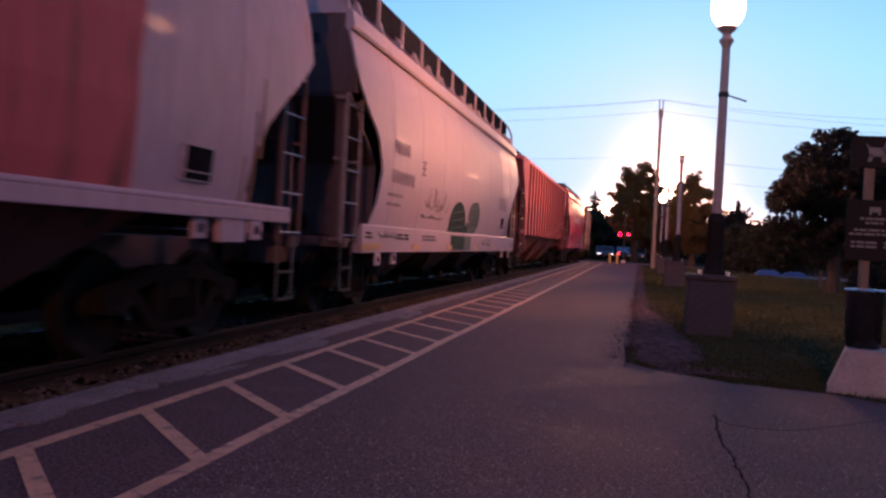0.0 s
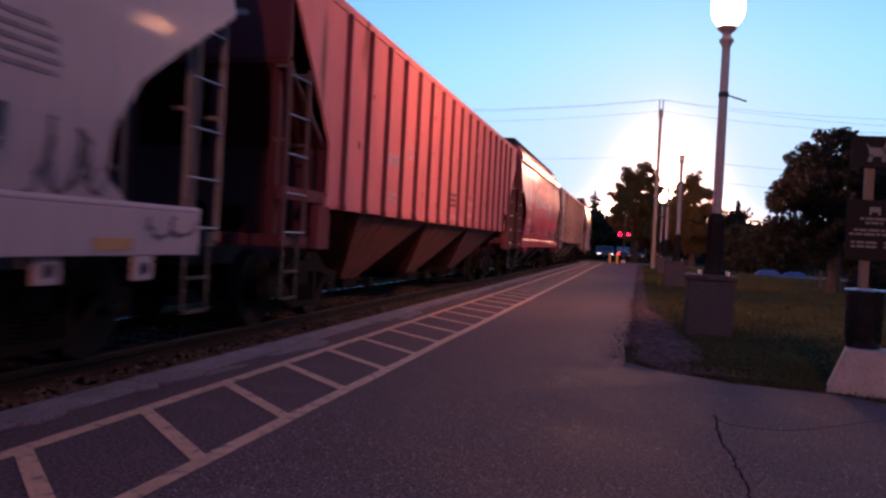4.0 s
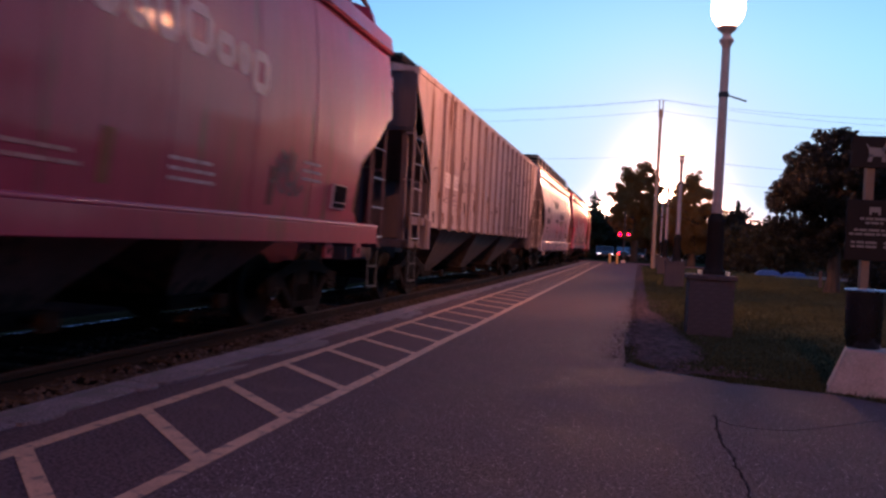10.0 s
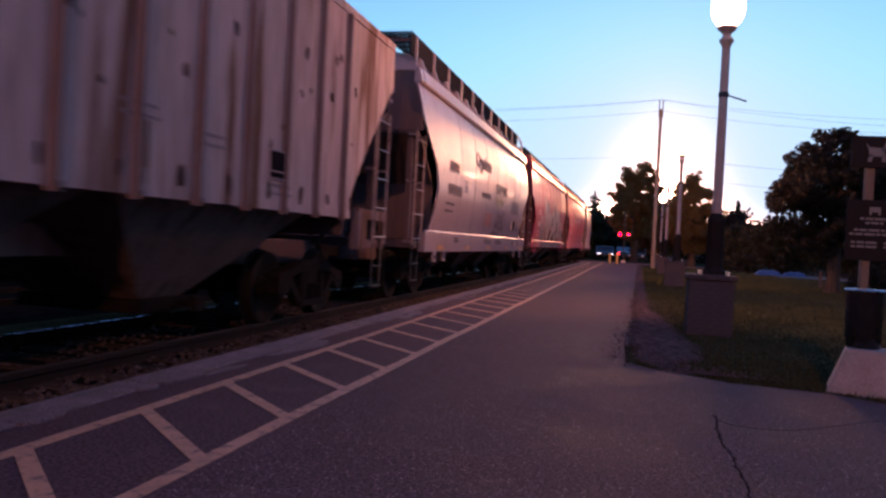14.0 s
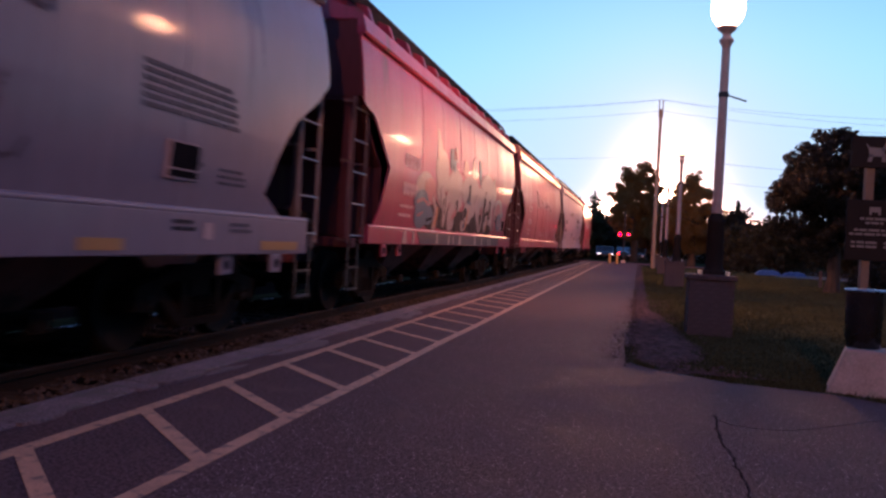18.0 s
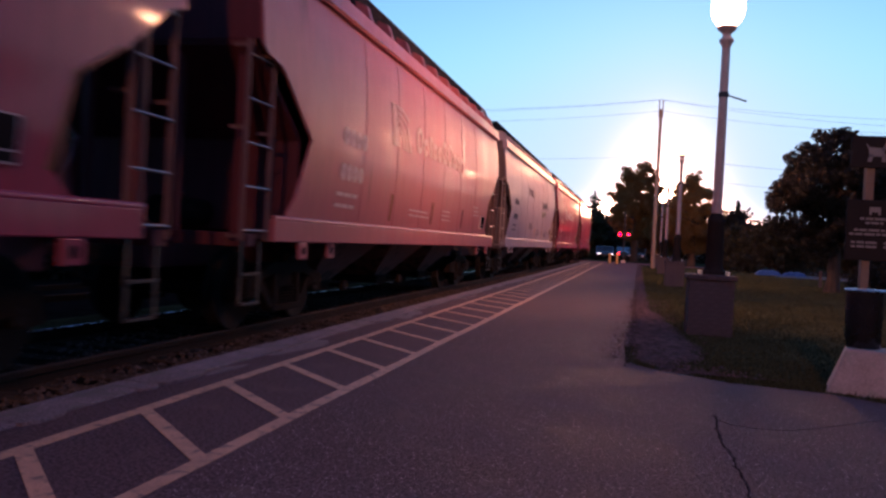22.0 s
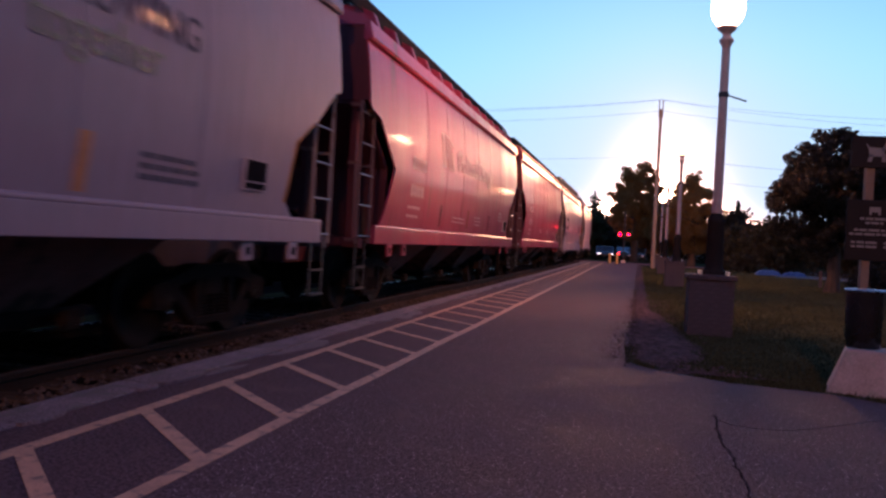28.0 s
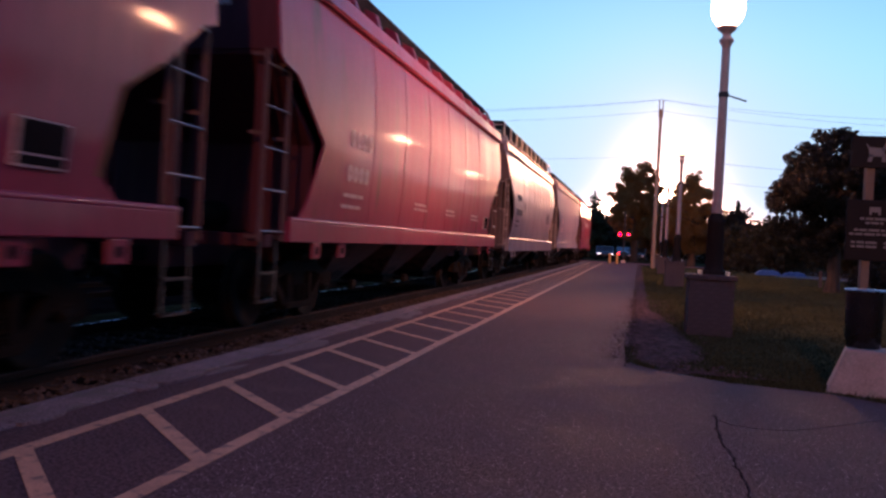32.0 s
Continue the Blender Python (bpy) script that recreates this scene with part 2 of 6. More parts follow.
def paint(name, base, stain=(0.10, 0.05, 0.035), stain_at=0.66, rough=0.42, vary=0.14, coat=0.24, spec=0.10):
    return mat(name, base, rough, 0.0, vary=vary, scale=1.6, fine=14, bump=0.02, stretch=STREAK, stain=stain, stain_at=stain_at, coat=coat, spec=spec)


RED = paint("red_paint", (0.235, 0.029, 0.058))
REDFADED = paint("faded_red_paint", (0.265, 0.074, 0.086), stain_at=0.70, rough=0.45, coat=0.15, spec=0.10)
REDOX = paint("oxide_red_paint", (0.52, 0.165, 0.165), stain_at=0.68, rough=0.7, coat=0.0, spec=0.08)
WHITE = paint("white_paint", (0.335, 0.250, 0.268), stain_at=0.74, rough=0.55, coat=0.04, spec=0.12, vary=0.08)
GREY = paint("warm_grey_paint", (0.345, 0.264, 0.256), stain=(0.12, 0.055, 0.035), stain_at=0.60, rough=0.7, vary=0.25, coat=0.0, spec=0.08)
OLDWHITE = paint("dusty_white_paint", (0.235, 0.178, 0.212), stain_at=0.76, rough=0.5, vary=0.09, coat=0.07, spec=0.10)
SILVER = paint("silver_grey_paint", (0.190, 0.154, 0.188), stain_at=0.78, rough=0.34, vary=0.08, coat=0.16)
PINK = paint("weathered_white_paint", (0.37, 0.24, 0.265), stain=(0.40, 0.18, 0.15), stain_at=0.68, rough=0.6, coat=0.02, spec=0.1)


# ---- mesh helpers ----
def box(bm, x0, x1, y0, y1, z0, z1, bevel=0.0):
    vs = [bm.verts.new((x, y, z)) for x in (x0, x1) for y in (y0, y1) for z in (z0, z1)]
    fs = [bm.faces.new([vs[i] for i in q]) for q in ((0, 1, 3, 2), (4, 6, 7, 5), (0, 4, 5, 1), (2, 3, 7, 6), (0, 2, 6, 4), (1, 5, 7, 3))]
    if bevel:
        bmesh.ops.bevel(bm, geom=list({e for f in fs for e in f.edges}), offset=bevel, segments=2, affect="EDGES", profile=0.5)


def rod(bm, a, b, r0, r1=None, n=8):
    """A round bar or cone from a to b."""
    r1 = r0 if r1 is None else r1
    a, b = Vector(a), Vector(b)
    q = (b - a).to_track_quat("Z", "Y")
    rings = []
    for p, r in ((a, r0), (b, r1)):
        rings.append([bm.verts.new(p + q @ Vector((r * math.cos(2 * math.pi * i / n), r * math.sin(2 * math.pi * i / n), 0))) for i in range(n)])
    for i in range(n):
        bm.faces.new((rings[0][i], rings[0][(i + 1) % n], rings[1][(i + 1) % n], rings[1][i]))
    bm.faces.new(rings[0][::-1])
    bm.faces.new(rings[1])


def turned(bm, profile, n=20, at=(0, 0)):
    """A body turned about the upright axis: (radius, z) from bottom to top."""
    rings = [[bm.verts.new((at[0] + r * math.cos(2 * math.pi * i / n), at[1] + r * math.sin(2 * math.pi * i / n), z)) for i in range(n)] for r, z in profile]
    for a, b in zip(rings, rings[1:]):
        for i in range(n):
            bm.faces.new((a[i], a[(i + 1) % n], b[(i + 1) % n], b[i]))
    bm.faces.new(rings[0][::-1])
    bm.faces.new(rings[-1])


def lune(bm, profile, a0, a1, n=14):
    """Part of a turned body, from the angle a0 to a1 in degrees."""
    rows = [[bm.verts.new((r * math.cos(radians(a)), r * math.sin(radians(a)), z)) for a in np.linspace(a0, a1, n)] for r, z in profile]
    for a, b in zip(rows, rows[1:]):
        for i in range(n - 1):
            bm.faces.new((a[i], a[i + 1], b[i + 1], b[i]))


def slab(bm, pts, axis, a, b):
    """A flat polygon given in two axes, thickened along the third (axis) from a to b."""
    def put(p, d):
        return (d, p[0], p[1]) if axis == "x" else (p[0], d, p[1]) if axis == "y" else (p[0], p[1], d)
    lo = [bm.verts.new(put(p, a)) for p in pts]
    hi = [bm.verts.new(put(p, b)) for p in pts]
    n = len(pts)
    bm.faces.new(lo[::-1])
    bm.faces.new(hi)
    for i in range(n):
        bm.faces.new((lo[i], lo[(i + 1) % n], hi[(i + 1) % n], hi[i]))


def blob(cy, cz, ry, rz, n=26, wob=0.1, seed=0):
    """A soft rounded outline."""
    out = []
    for i in range(n):
        a = 2 * math.pi * i / n
        r = 1 + wob * (math.sin(2 * a + seed * 1.7) + 0.6 * math.sin(3 * a + seed * 2.9))
        out.append((cy + ry * r * math.cos(a), cz + rz * r * math.sin(a)))
    return out


def finish(bm, name, smooth=False):
    bmesh.ops.recalc_face_normals(bm, faces=bm.faces)
    me = bpy.data.meshes.new(name)
    bm.to_mesh(me)
    bm.free()
    if smooth:
        me.shade_smooth()
        me.set_sharp_from_angle(angle=radians(38))
    return me


def part(name, bm, material, parent, label="", smooth=False):
    me = bm if isinstance(bm, bpy.types.Mesh) else finish(bm, name, smooth)
    if not me.materials:
        me.materials.append(material)
    ob = new(name, me)
    ob.parent = parent
    return tagged(ob, label=label)


def thing(name, label, category, at=(0, 0, 0), rz=0, group="", kind=""):
    ob = new(name)
    ob.empty_display_size = 0.2
    ob.matrix_basis = pose(*at, rz=rz)
    return tagged(ob, label, category, group, kind)


def solid(name, bm, material, label, category, kind="", smooth=False, group=""):
    me = bm if isinstance(bm, bpy.types.Mesh) else finish(bm, name, smooth)
    if not me.materials:
        me.materials.append(material)
    return tagged(new(name, me), label, category, group, kind)


def raw(name, verts, faces, material):
    me = bpy.data.meshes.new(name)
    me.from_pydata([tuple(map(float, v)) for v in verts], [], [tuple(map(int, f)) for f in faces])
    me.materials.append(material)
    return me


def B():
    return bmesh.new()


# ---- the track's line: straight beside the platform, bending away beyond the crossing ----
TRACK_X, RAIL_Z, SPEED = -5.29, 0.03, 4.75


def track_x(y):
    bend = max(y - 62.0, 0.0)
    return TRACK_X + 0.00010 * min(max(y, 0), 62.0) ** 2 - bend * bend / (2 * 260.0)


# ---- ground, track bed, platform ----
def ground_height(x, y):
    d = x - track_x(y)
    base = -0.15 if abs(d) < 1.9 else -0.03
    if d < -1.9:
        base = -0.12 - 0.02 * min(-d - 1.9, 20)
    return base


def make_ground():
    xs = sorted({-2500, -1200, -600, -300, -150, -80, -50, -35, -25, -18, -14, -11, -9, -7.25, -7.15, -6.2, -5.3, -4.4, -3.60, -3.50, -2, 0, 1.5, 3, 5, 8, 12, 18, 25, 35, 50, 80, 150, 300, 600, 1200, 2500})
    ys = sorted({-2500, -1000, -300, -100, -40, -20, *range(-10, 66, 4), 66, 70, 74, 78, 85, 95, 110, 140, 200, 400, 900, 2500})
    verts, faces = [], []
    for y in ys:
        for x in xs:
            z = ground_height(x, min(y, 60))
            verts.append((x, y, z + (0.02 * noise.noise(Vector((x * 0.7, y * 0.7, 0))) if x > 0.3 and y > 9 else 0)))
    w = len(xs)
    for j in range(len(ys) - 1):
        for i in range(w - 1):
            faces.append((j * w + i, j * w + i + 1, (j + 1) * w + i + 1, (j + 1) * w + i))
    solid("ground", raw("ground", verts, faces, GROUND), GROUND, "dark dusk lawn and earth beside a railway", "ground", kind="structure")


def grass_edge(y):
    """How far the platform's asphalt reaches beside the lawn."""
    return 0.05 + 0.011 * (y - 8.8) + 0.06 * noise.noise(Vector((y * 0.9, 3.1, 0))) + 0.035 * noise.noise(Vector((y * 3.7, 1.3, 0)))


def make_platform():
    bm = B()
    pts = [(-3.70, -20), (-3.70, 66)]
    pts += [(grass_edge(y), y) for y in 9.3 + 56.7 * np.linspace(1, 0, 90) ** 2]
    pts += [(0.05, 9.0), (0.09, 8.75), (0.22, 8.55), (0.53, 8.3), (0.78, 8.12), (1.02, 7.96), (1.4, 7.9), (1.79, 7.85), (2.21, 7.55), (3.2, 7.35), (5, 7.0), (9, 6.6), (9, -20)]
    slab(bm, pts, "z", -0.17, 0.0)
    platform = solid("pavement", bm, ASPHALT, "worn dark asphalt station platform with fine cracks", "platform", kind="structure")
    bm = B()
    y = -8.0
    while y < 66:
        step = 2.4 + 0.5 * random.random()
        box(bm, -3.72 + 0.02 * random.random(), -3.40, y, y + step - 0.015, -0.10, 0.012 + 0.006 * random.random(), 0.008)
        y += step
    part("platform_edge", bm, EDGE, platform, "weathered blue-grey concrete edge strip")
    rnd = np.random.RandomState(31)
    for k in range(34):
        y = 2.0 + 38 * rnd.rand() ** 1.5
        on_edge = k % 3 > 0
        bm = B()
        slab(bm, blob(-3.44 if on_edge else -3.30, y, rnd.uniform(0.04, 0.13), rnd.uniform(0.15, 0.7), 18, 0.22, k), "z", 0.001, (0.0205 if on_edge else 0.0035) + 0.0001 * k)
        part("worn_patch", bm, WORN, platform, "dark tar worn over the edge" if on_edge else "pale worn patch")
    for x, name in ((-2.095, "inner_line"), (-3.03, "outer_line")):
        bm = B()
        y = -3.0
        while y < 65:
            w = 0.05 + 0.006 * noise.noise(Vector((x, y * 2, 0)))
            dx = 0.012 * noise.noise(Vector((y * 0.5, x, 4)))
            box(bm, x - w + dx, x + w + dx, y, y + 0.5, 0.001, 0.004)
            y += 0.5
        part(name, bm, LINE, platform, "worn yellow painted platform line")
    bm = B()
    slab(bm, [(-2.12, 0), (-2.12, 0.135), (-3.02, 1.0), (-3.02, 0.865)], "z", 0.001, 0.0045)
    me = finish(bm, "hatch_bar")
    me.materials.append(LINE)
    for k in range(-2, 48):
        ob = part("hatch_bar", me, LINE, platform)
        ob.matrix_basis = pose(0, 3.70 + 1.075 * k, 0)
    bm = B()
    path = [(0.69, 6.3), (0.66, 5.9), (0.635, 5.5), (0.66, 5.1), (0.665, 4.7), (0.66, 4.2), (0.7, 3.6), (0.66, 3.0), (0.72, 2.0)]
    prev = None
    for (x0, y0), (x1, y1) in zip(path, path[1:]):
        for i in range(6):
            a, b2 = i / 6, (i + 1) / 6
            p = (x0 + (x1 - x0) * a + 0.035 * noise.noise(Vector((y0 * 2.3 + i * 0.71, 1, 2))), y0 + (y1 - y0) * a)
            if prev:
                w = 0.004 + 0.005 * random.random()
                slab(bm, [(prev[0] - w, prev[1]), (prev[0] + w, prev[1]), (p[0] + w, p[1]), (p[0] - w, p[1])], "z", 0.0005, 0.003)
            prev = p
    part("crack", bm, CRACK, platform, "long dark crack in the asphalt")
    bm = B()
    prev = None
    for i in range(24):
        p = (0.06 + 0.05 * noise.noise(Vector((i * 0.5, 8, 0))) - 0.04, 9.8 - i * 0.06)
        if prev:
            slab(bm, [(prev[0] - 0.006, prev[1]), (prev[0] + 0.006, prev[1]), (p[0] + 0.006, p[1]), (p[0] - 0.006, p[1])], "z", 0.0005, 0.003)
        prev = p
    part("crack", bm, CRACK, platform)
    bm = B()
    path = [(0.67, 6.15), (0.78, 5.99), (0.93, 5.97), (1.09, 5.97), (1.28, 6.09), (1.49, 6.29), (1.72, 6.52), (1.99, 6.78)]
    prev = None
    for (x0, y0), (x1, y1) in zip(path, path[1:]):
        for i in range(5):
            p = (x0 + (x1 - x0) * i / 5, y0 + (y1 - y0) * i / 5 + 0.03 * noise.noise(Vector((x0 * 3 + i * 0.8, 4, 1))))
            if prev:
                w = 0.0015 + 0.0025 * random.random()
                slab(bm, [(prev[0], prev[1] - w), (p[0], p[1] - w), (p[0], p[1] + w), (prev[0], prev[1] + w)], "z", 0.0005, 0.0028)
            prev = p
    part("crack", bm, FINECRACK, platform, "fine branching crack in the asphalt")
    # pale chips of stone worn bare in the asphalt
    rnd = np.random.RandomState(17)
    n = 26000
    y = 1.6 + 9.5 * rnd.rand(n) ** 1.6
    x = -2.0 + rnd.rand(n) * (2.0 + 0.55 * y)
    keep = ~((y > 7.2) & (x > 0.0)) & (x < 3.1)
    x, y = x[keep], y[keep]
    n = len(x)
    a, r = rnd.uniform(0, 6.28, n), rnd.uniform(0.0022, 0.0070, n)
    quad = np.stack([np.stack([x + r * rnd.uniform(0.6, 1.2, n) * np.cos(a + k * 1.571), y + r * rnd.uniform(0.6, 1.2, n) * np.sin(a + k * 1.571), np.full(n, 0.0016)], 1) for k in range(4)], 1)
    chips = raw("asphalt_chips", quad.reshape(-1, 3), np.arange(n * 4).reshape(-1, 4), CHIP)
    tagged(part("asphalt_chips", chips, CHIP, platform), kind="stuff")
    # bare earth along the lawn's edge
    verts, faces = [], []
    ys = 8.5 + 55.5 * np.linspace(0, 1, 170) ** 1.8
    for y in ys:
        e = grass_edge(y) - 0.03 - 0.10 * abs(noise.noise(Vector((y * 2.3, 5.0, 0)))) + max(0.0, 9.0 - y) * 0.75
        w = 0.55 * math.exp(-((y - 10.5) / 5.0) ** 2) + 0.35 + 0.12 * noise.noise(Vector((y * 0.6, 0, 7)))
        w *= min(1.0, 0.3 + (y - 8.5) * 0.6)
        for f in (0.0, 0.35, 0.7, 1.0):
            verts.append((e + w * f, y, 0.006 + 0.014 * math.sin(math.pi * f) * (0.5 + noise.noise(Vector((y * 1.4, f * 3, 1)))) - 0.035 * (f == 1.0)))
    for j in range(len(ys) - 1):
        for i in range(3):
            faces.append((j * 4 + i, j * 4 + i + 1, j * 4 + i + 5, j * 4 + i + 4))
    earth = raw("earth_strip", verts, faces, DIRT)
    earth.shade_smooth()
    # crumbs of soil and litter trodden out over the edges
    rnd = np.random.RandomState(41)
    verts, faces = [], []
    for k in range(2600):
        y = 8.3 + 12 * rnd.rand() ** 1.8
        e = grass_edge(max(y, 9.0)) + max(0.0, 9.0 - y) * 0.9
        x = e + rnd.normal(0.05, 0.16) + (rnd.rand() < 0.35) * 0.7 * rnd.rand()
        r, a, z = rnd.uniform(0.006, 0.024), rnd.uniform(0, 6.28), 0.004 if x < e else 0.015
        k0 = len(verts)
        for i in range(5):
            q = r * rnd.uniform(0.6, 1.2)
            verts.append((x + q * math.cos(a + 1.257 * i), y + 1.3 * q * math.sin(a + 1.257 * i), z - 0.004))
        verts.append((x, y, z + 0.35 * r))
        faces += [(k0 + i, k0 + (i + 1) % 5, k0 + 5) for i in range(5)]
    solid("soil_crumbs", raw("soil_crumbs", verts, faces, DIRT), DIRT, "crumbs of soil and litter along the lawn edge", "earth", kind="stuff")
    solid("earth_strip", earth, DIRT, "strip of bare trodden earth along the lawn edge", "earth", kind="structure")


def make_track():
    track = thing("railway_track", "rusty steel rails on dark timber ties in ballast", "railway track", kind="structure")
    verts, faces = [], []
    ys = [*range(-60, 62, 6), *range(62, 200, 4)]
    prof = [(-1.75, -0.16), (-1.45, -0.12), (-0.5, -0.11), (0.5, -0.11), (1.40, -0.12), (1.56, -0.14)]
    for y in ys:
        for dx, z in prof:
            verts.append((track_x(y) + dx, y, z))
    w = len(prof)
    for j in range(len(ys) - 1):
        for i in range(w - 1):
            faces.append((j * w + i, j * w + i + 1, (j + 1) * w + i + 1, (j + 1) * w + i))
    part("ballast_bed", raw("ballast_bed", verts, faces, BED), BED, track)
    for side in (-1, 1):
        for name, m, shape in (("rail", RAIL, [(-0.07, -0.13), (0.07, -0.13), (0.07, -0.115), (0.012, -0.10), (0.012, -0.03), (0.036, -0.02), (0.036, 0.022), (-0.036, 0.022), (-0.036, -0.02), (-0.012, -0.03), (-0.012, -0.10), (-0.07, -0.115)]), ("rail_head", RAILTOP, [(-0.033, 0.022), (0.033, 0.022), (0.028, RAIL_Z), (-0.028, RAIL_Z)])):
            verts, faces = [], []
            for y in ys:
                for dx, z in shape:
                    verts.append((track_x(y) + side * 0.755 + dx, y, z))
            k = len(shape)
            for j in range(len(ys) - 1):
                for i in range(k):
                    faces.append((j * k + i, j * k + (i + 1) % k, (j + 1) * k + (i + 1) % k, (j + 1) * k + i))
            m = DULLTOP if name == "rail_head" and side > 0 else m
            part(name, raw(name, verts, faces, m), m, track)
    verts, faces = [], []
    for y in ys:
        for dx, z in ((-9.0, -0.20), (-6.2, -0.10), (-2.4, -0.10), (-1.7, -0.165)):
            verts.append((track_x(y) + dx, y, z))
    for j in range(len(ys) - 1):
        for i in range(3):
            faces.append((j * 4 + i, j * 4 + i + 1, (j + 1) * 4 + i + 1, (j + 1) * 4 + i))
    siding_bed = raw("siding_bed", verts, faces, BED)
    siding = thing("siding_track", "second pair of rails beyond the train", "railway track", kind="structure")
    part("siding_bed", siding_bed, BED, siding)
    for dx in (-3.6, -5.05):
        verts, faces = [], []
        for y in ys:
            for ax, z in ((-0.035, -0.15), (0.035, -0.15), (0.033, 0.0), (-0.033, 0.0)):
                verts.append((track_x(y) + dx + ax, y, z))
        for j in range(len(ys) - 1):
            for i in range(4):
                faces.append((j * 4 + i, j * 4 + (i + 1) % 4, (j + 1) * 4 + (i + 1) % 4, (j + 1) * 4 + i))
        part("rail", raw("siding_rail", verts, faces, RAIL), RAIL, siding)
    bm = B()
    box(bm, -1.3, 1.3, -0.115, 0.115, -0.26, -0.10, 0.01)
    me = finish(bm, "tie")
    me.materials.append(TIE)
    for k in range(150):
        y = -8 + 0.5 * k
        ob = part("tie", me, TIE, track)
        ob.matrix_basis = pose(track_x(y) + 0.03 * random.uniform(-1, 1), y, 0.01 * random.uniform(-1, 1), rz=random.uniform(-1, 1))
    # loose stones
    verts, faces = [], []
    rnd = np.random.RandomState(5)
    octa = np.array([(1, 0, 0), (-1, 0, 0), (0, 1, 0), (0, -1, 0), (0, 0, 1), (0, 0, -1)], float)
    tri = [(0, 2, 4), (2, 1, 4), (1, 3, 4), (3, 0, 4), (2, 0, 5), (1, 2, 5), (3, 1, 5), (0, 3, 5)]
    for k in range(9000):
        y = 1.0 + 45 * rnd.rand() ** 1.7
        dx = rnd.choice([rnd.uniform(0.82, 1.60), rnd.uniform(-0.65, 0.65), rnd.uniform(1.2, 1.60)], p=[0.4, 0.25, 0.35])
        r = rnd.uniform(0.016, 0.04)
        k0 = len(verts)
        for p in octa * r * rnd.uniform(0.6, 1.25, (6, 1)) * (1, 1.1, 0.75):
            c, s = math.cos(k), math.sin(k)
            verts.append((track_x(y) + dx + p[0] * c - p[1] * s, y + p[0] * s + p[1] * c, -0.105 + p[2] + 0.02 * rnd.rand() - (0.02 if dx > 1.4 else 0)))
        faces += [(k0 + a, k0 + b, k0 + c2) for a, b, c2 in tri]
    tagged(solid("ballast_stones", raw("ballast_stones", verts, faces, BALLAST), BALLAST, "loose brown-grey ballast stones beside the rail", "ballast", kind="stuff"))


make_ground()
make_platform()
make_track()


# ---- the train: covered hopper cars ----
# local y runs along the car, the front end (which leads) towards -y; z from the rail head
ROUND = [(1.30, 1.53), (1.75, 1.57), (2.25, 1.60), (2.8, 1.605), (3.2, 1.585), (3.6, 1.55), (4.0, 1.49)]
FULL = [(1.30, 1.52), (1.65, 1.57), (2.1, 1.61), (2.7, 1.62), (3.2, 1.59), (3.6, 1.53), (4.0, 1.42)]
FLAT = [(1.50, 1.53), (2.2, 1.53), (3.0, 1.53), (3.6, 1.53), (4.12, 1.53)]


def wall_x(prof, z):
    return float(np.interp(z, [p[0] for p in prof], [p[1] for p in prof]))


def cut(kind, z, back=False, rear=""):
    """How far in from the body's end the side sheet stops at height z."""
    table = {"smooth": [(1.30, 0.78), (1.55, 1.0), (2.26, 1.32), (2.92, 0.46), (2.99, 0.1), (3.06, 0.0), (4.2, 0.0)],
             "round": [(1.30, 0.9), (1.7, 1.12), (2.2, 1.22), (2.6, 0.98), (3.0, 0.42), (3.3, 0.08), (3.5, 0.0), (4.2, 0.0)],
             "ribbed": [(1.50, 1.25), (2.3, 1.25), (3.0, 0.72), (3.65, 0.2), (3.85, 0.0), (4.2, 0.0)]}[kind]
    if back:
        table = {"smooth": [(1.30, 1.17), (1.5, 1.44), (1.66, 1.42), (2.17, 1.28), (2.47, 0.78), (2.92, 0.22), (2.99, 0.0), (4.2, 0.0)],
                 "round": [(1.30, 1.35), (1.55, 1.76), (1.9, 1.68), (2.26, 1.42), (2.6, 0.92), (3.0, 0.24), (3.15, 0.0), (4.2, 0.0)],
                 "ribbed": [(1.50, 1.75), (1.75, 1.68), (2.26, 1.25), (3.0, 0.5), (3.5, 0.0), (4.2, 0.0)]}[kind]
    if back and rear == "late":
        table = [(1.30, 1.0), (1.41, 1.2), (1.55, 1.56), (1.9, 1.36), (2.13, 1.21), (2.41, 0.92), (2.7, 0.40), (2.95, 0.05), (3.0, 0.0), (4.2, 0.0)]
    if back and rear == "shallow":
        table = [(1.30, 1.15), (1.55, 1.48), (1.9, 1.40), (2.26, 1.14), (2.6, 0.72), (3.0, 0.15), (3.15, 0.0), (4.2, 0.0)]
    return float(np.interp(z, [p[0] for p in table], [p[1] for p in table]))


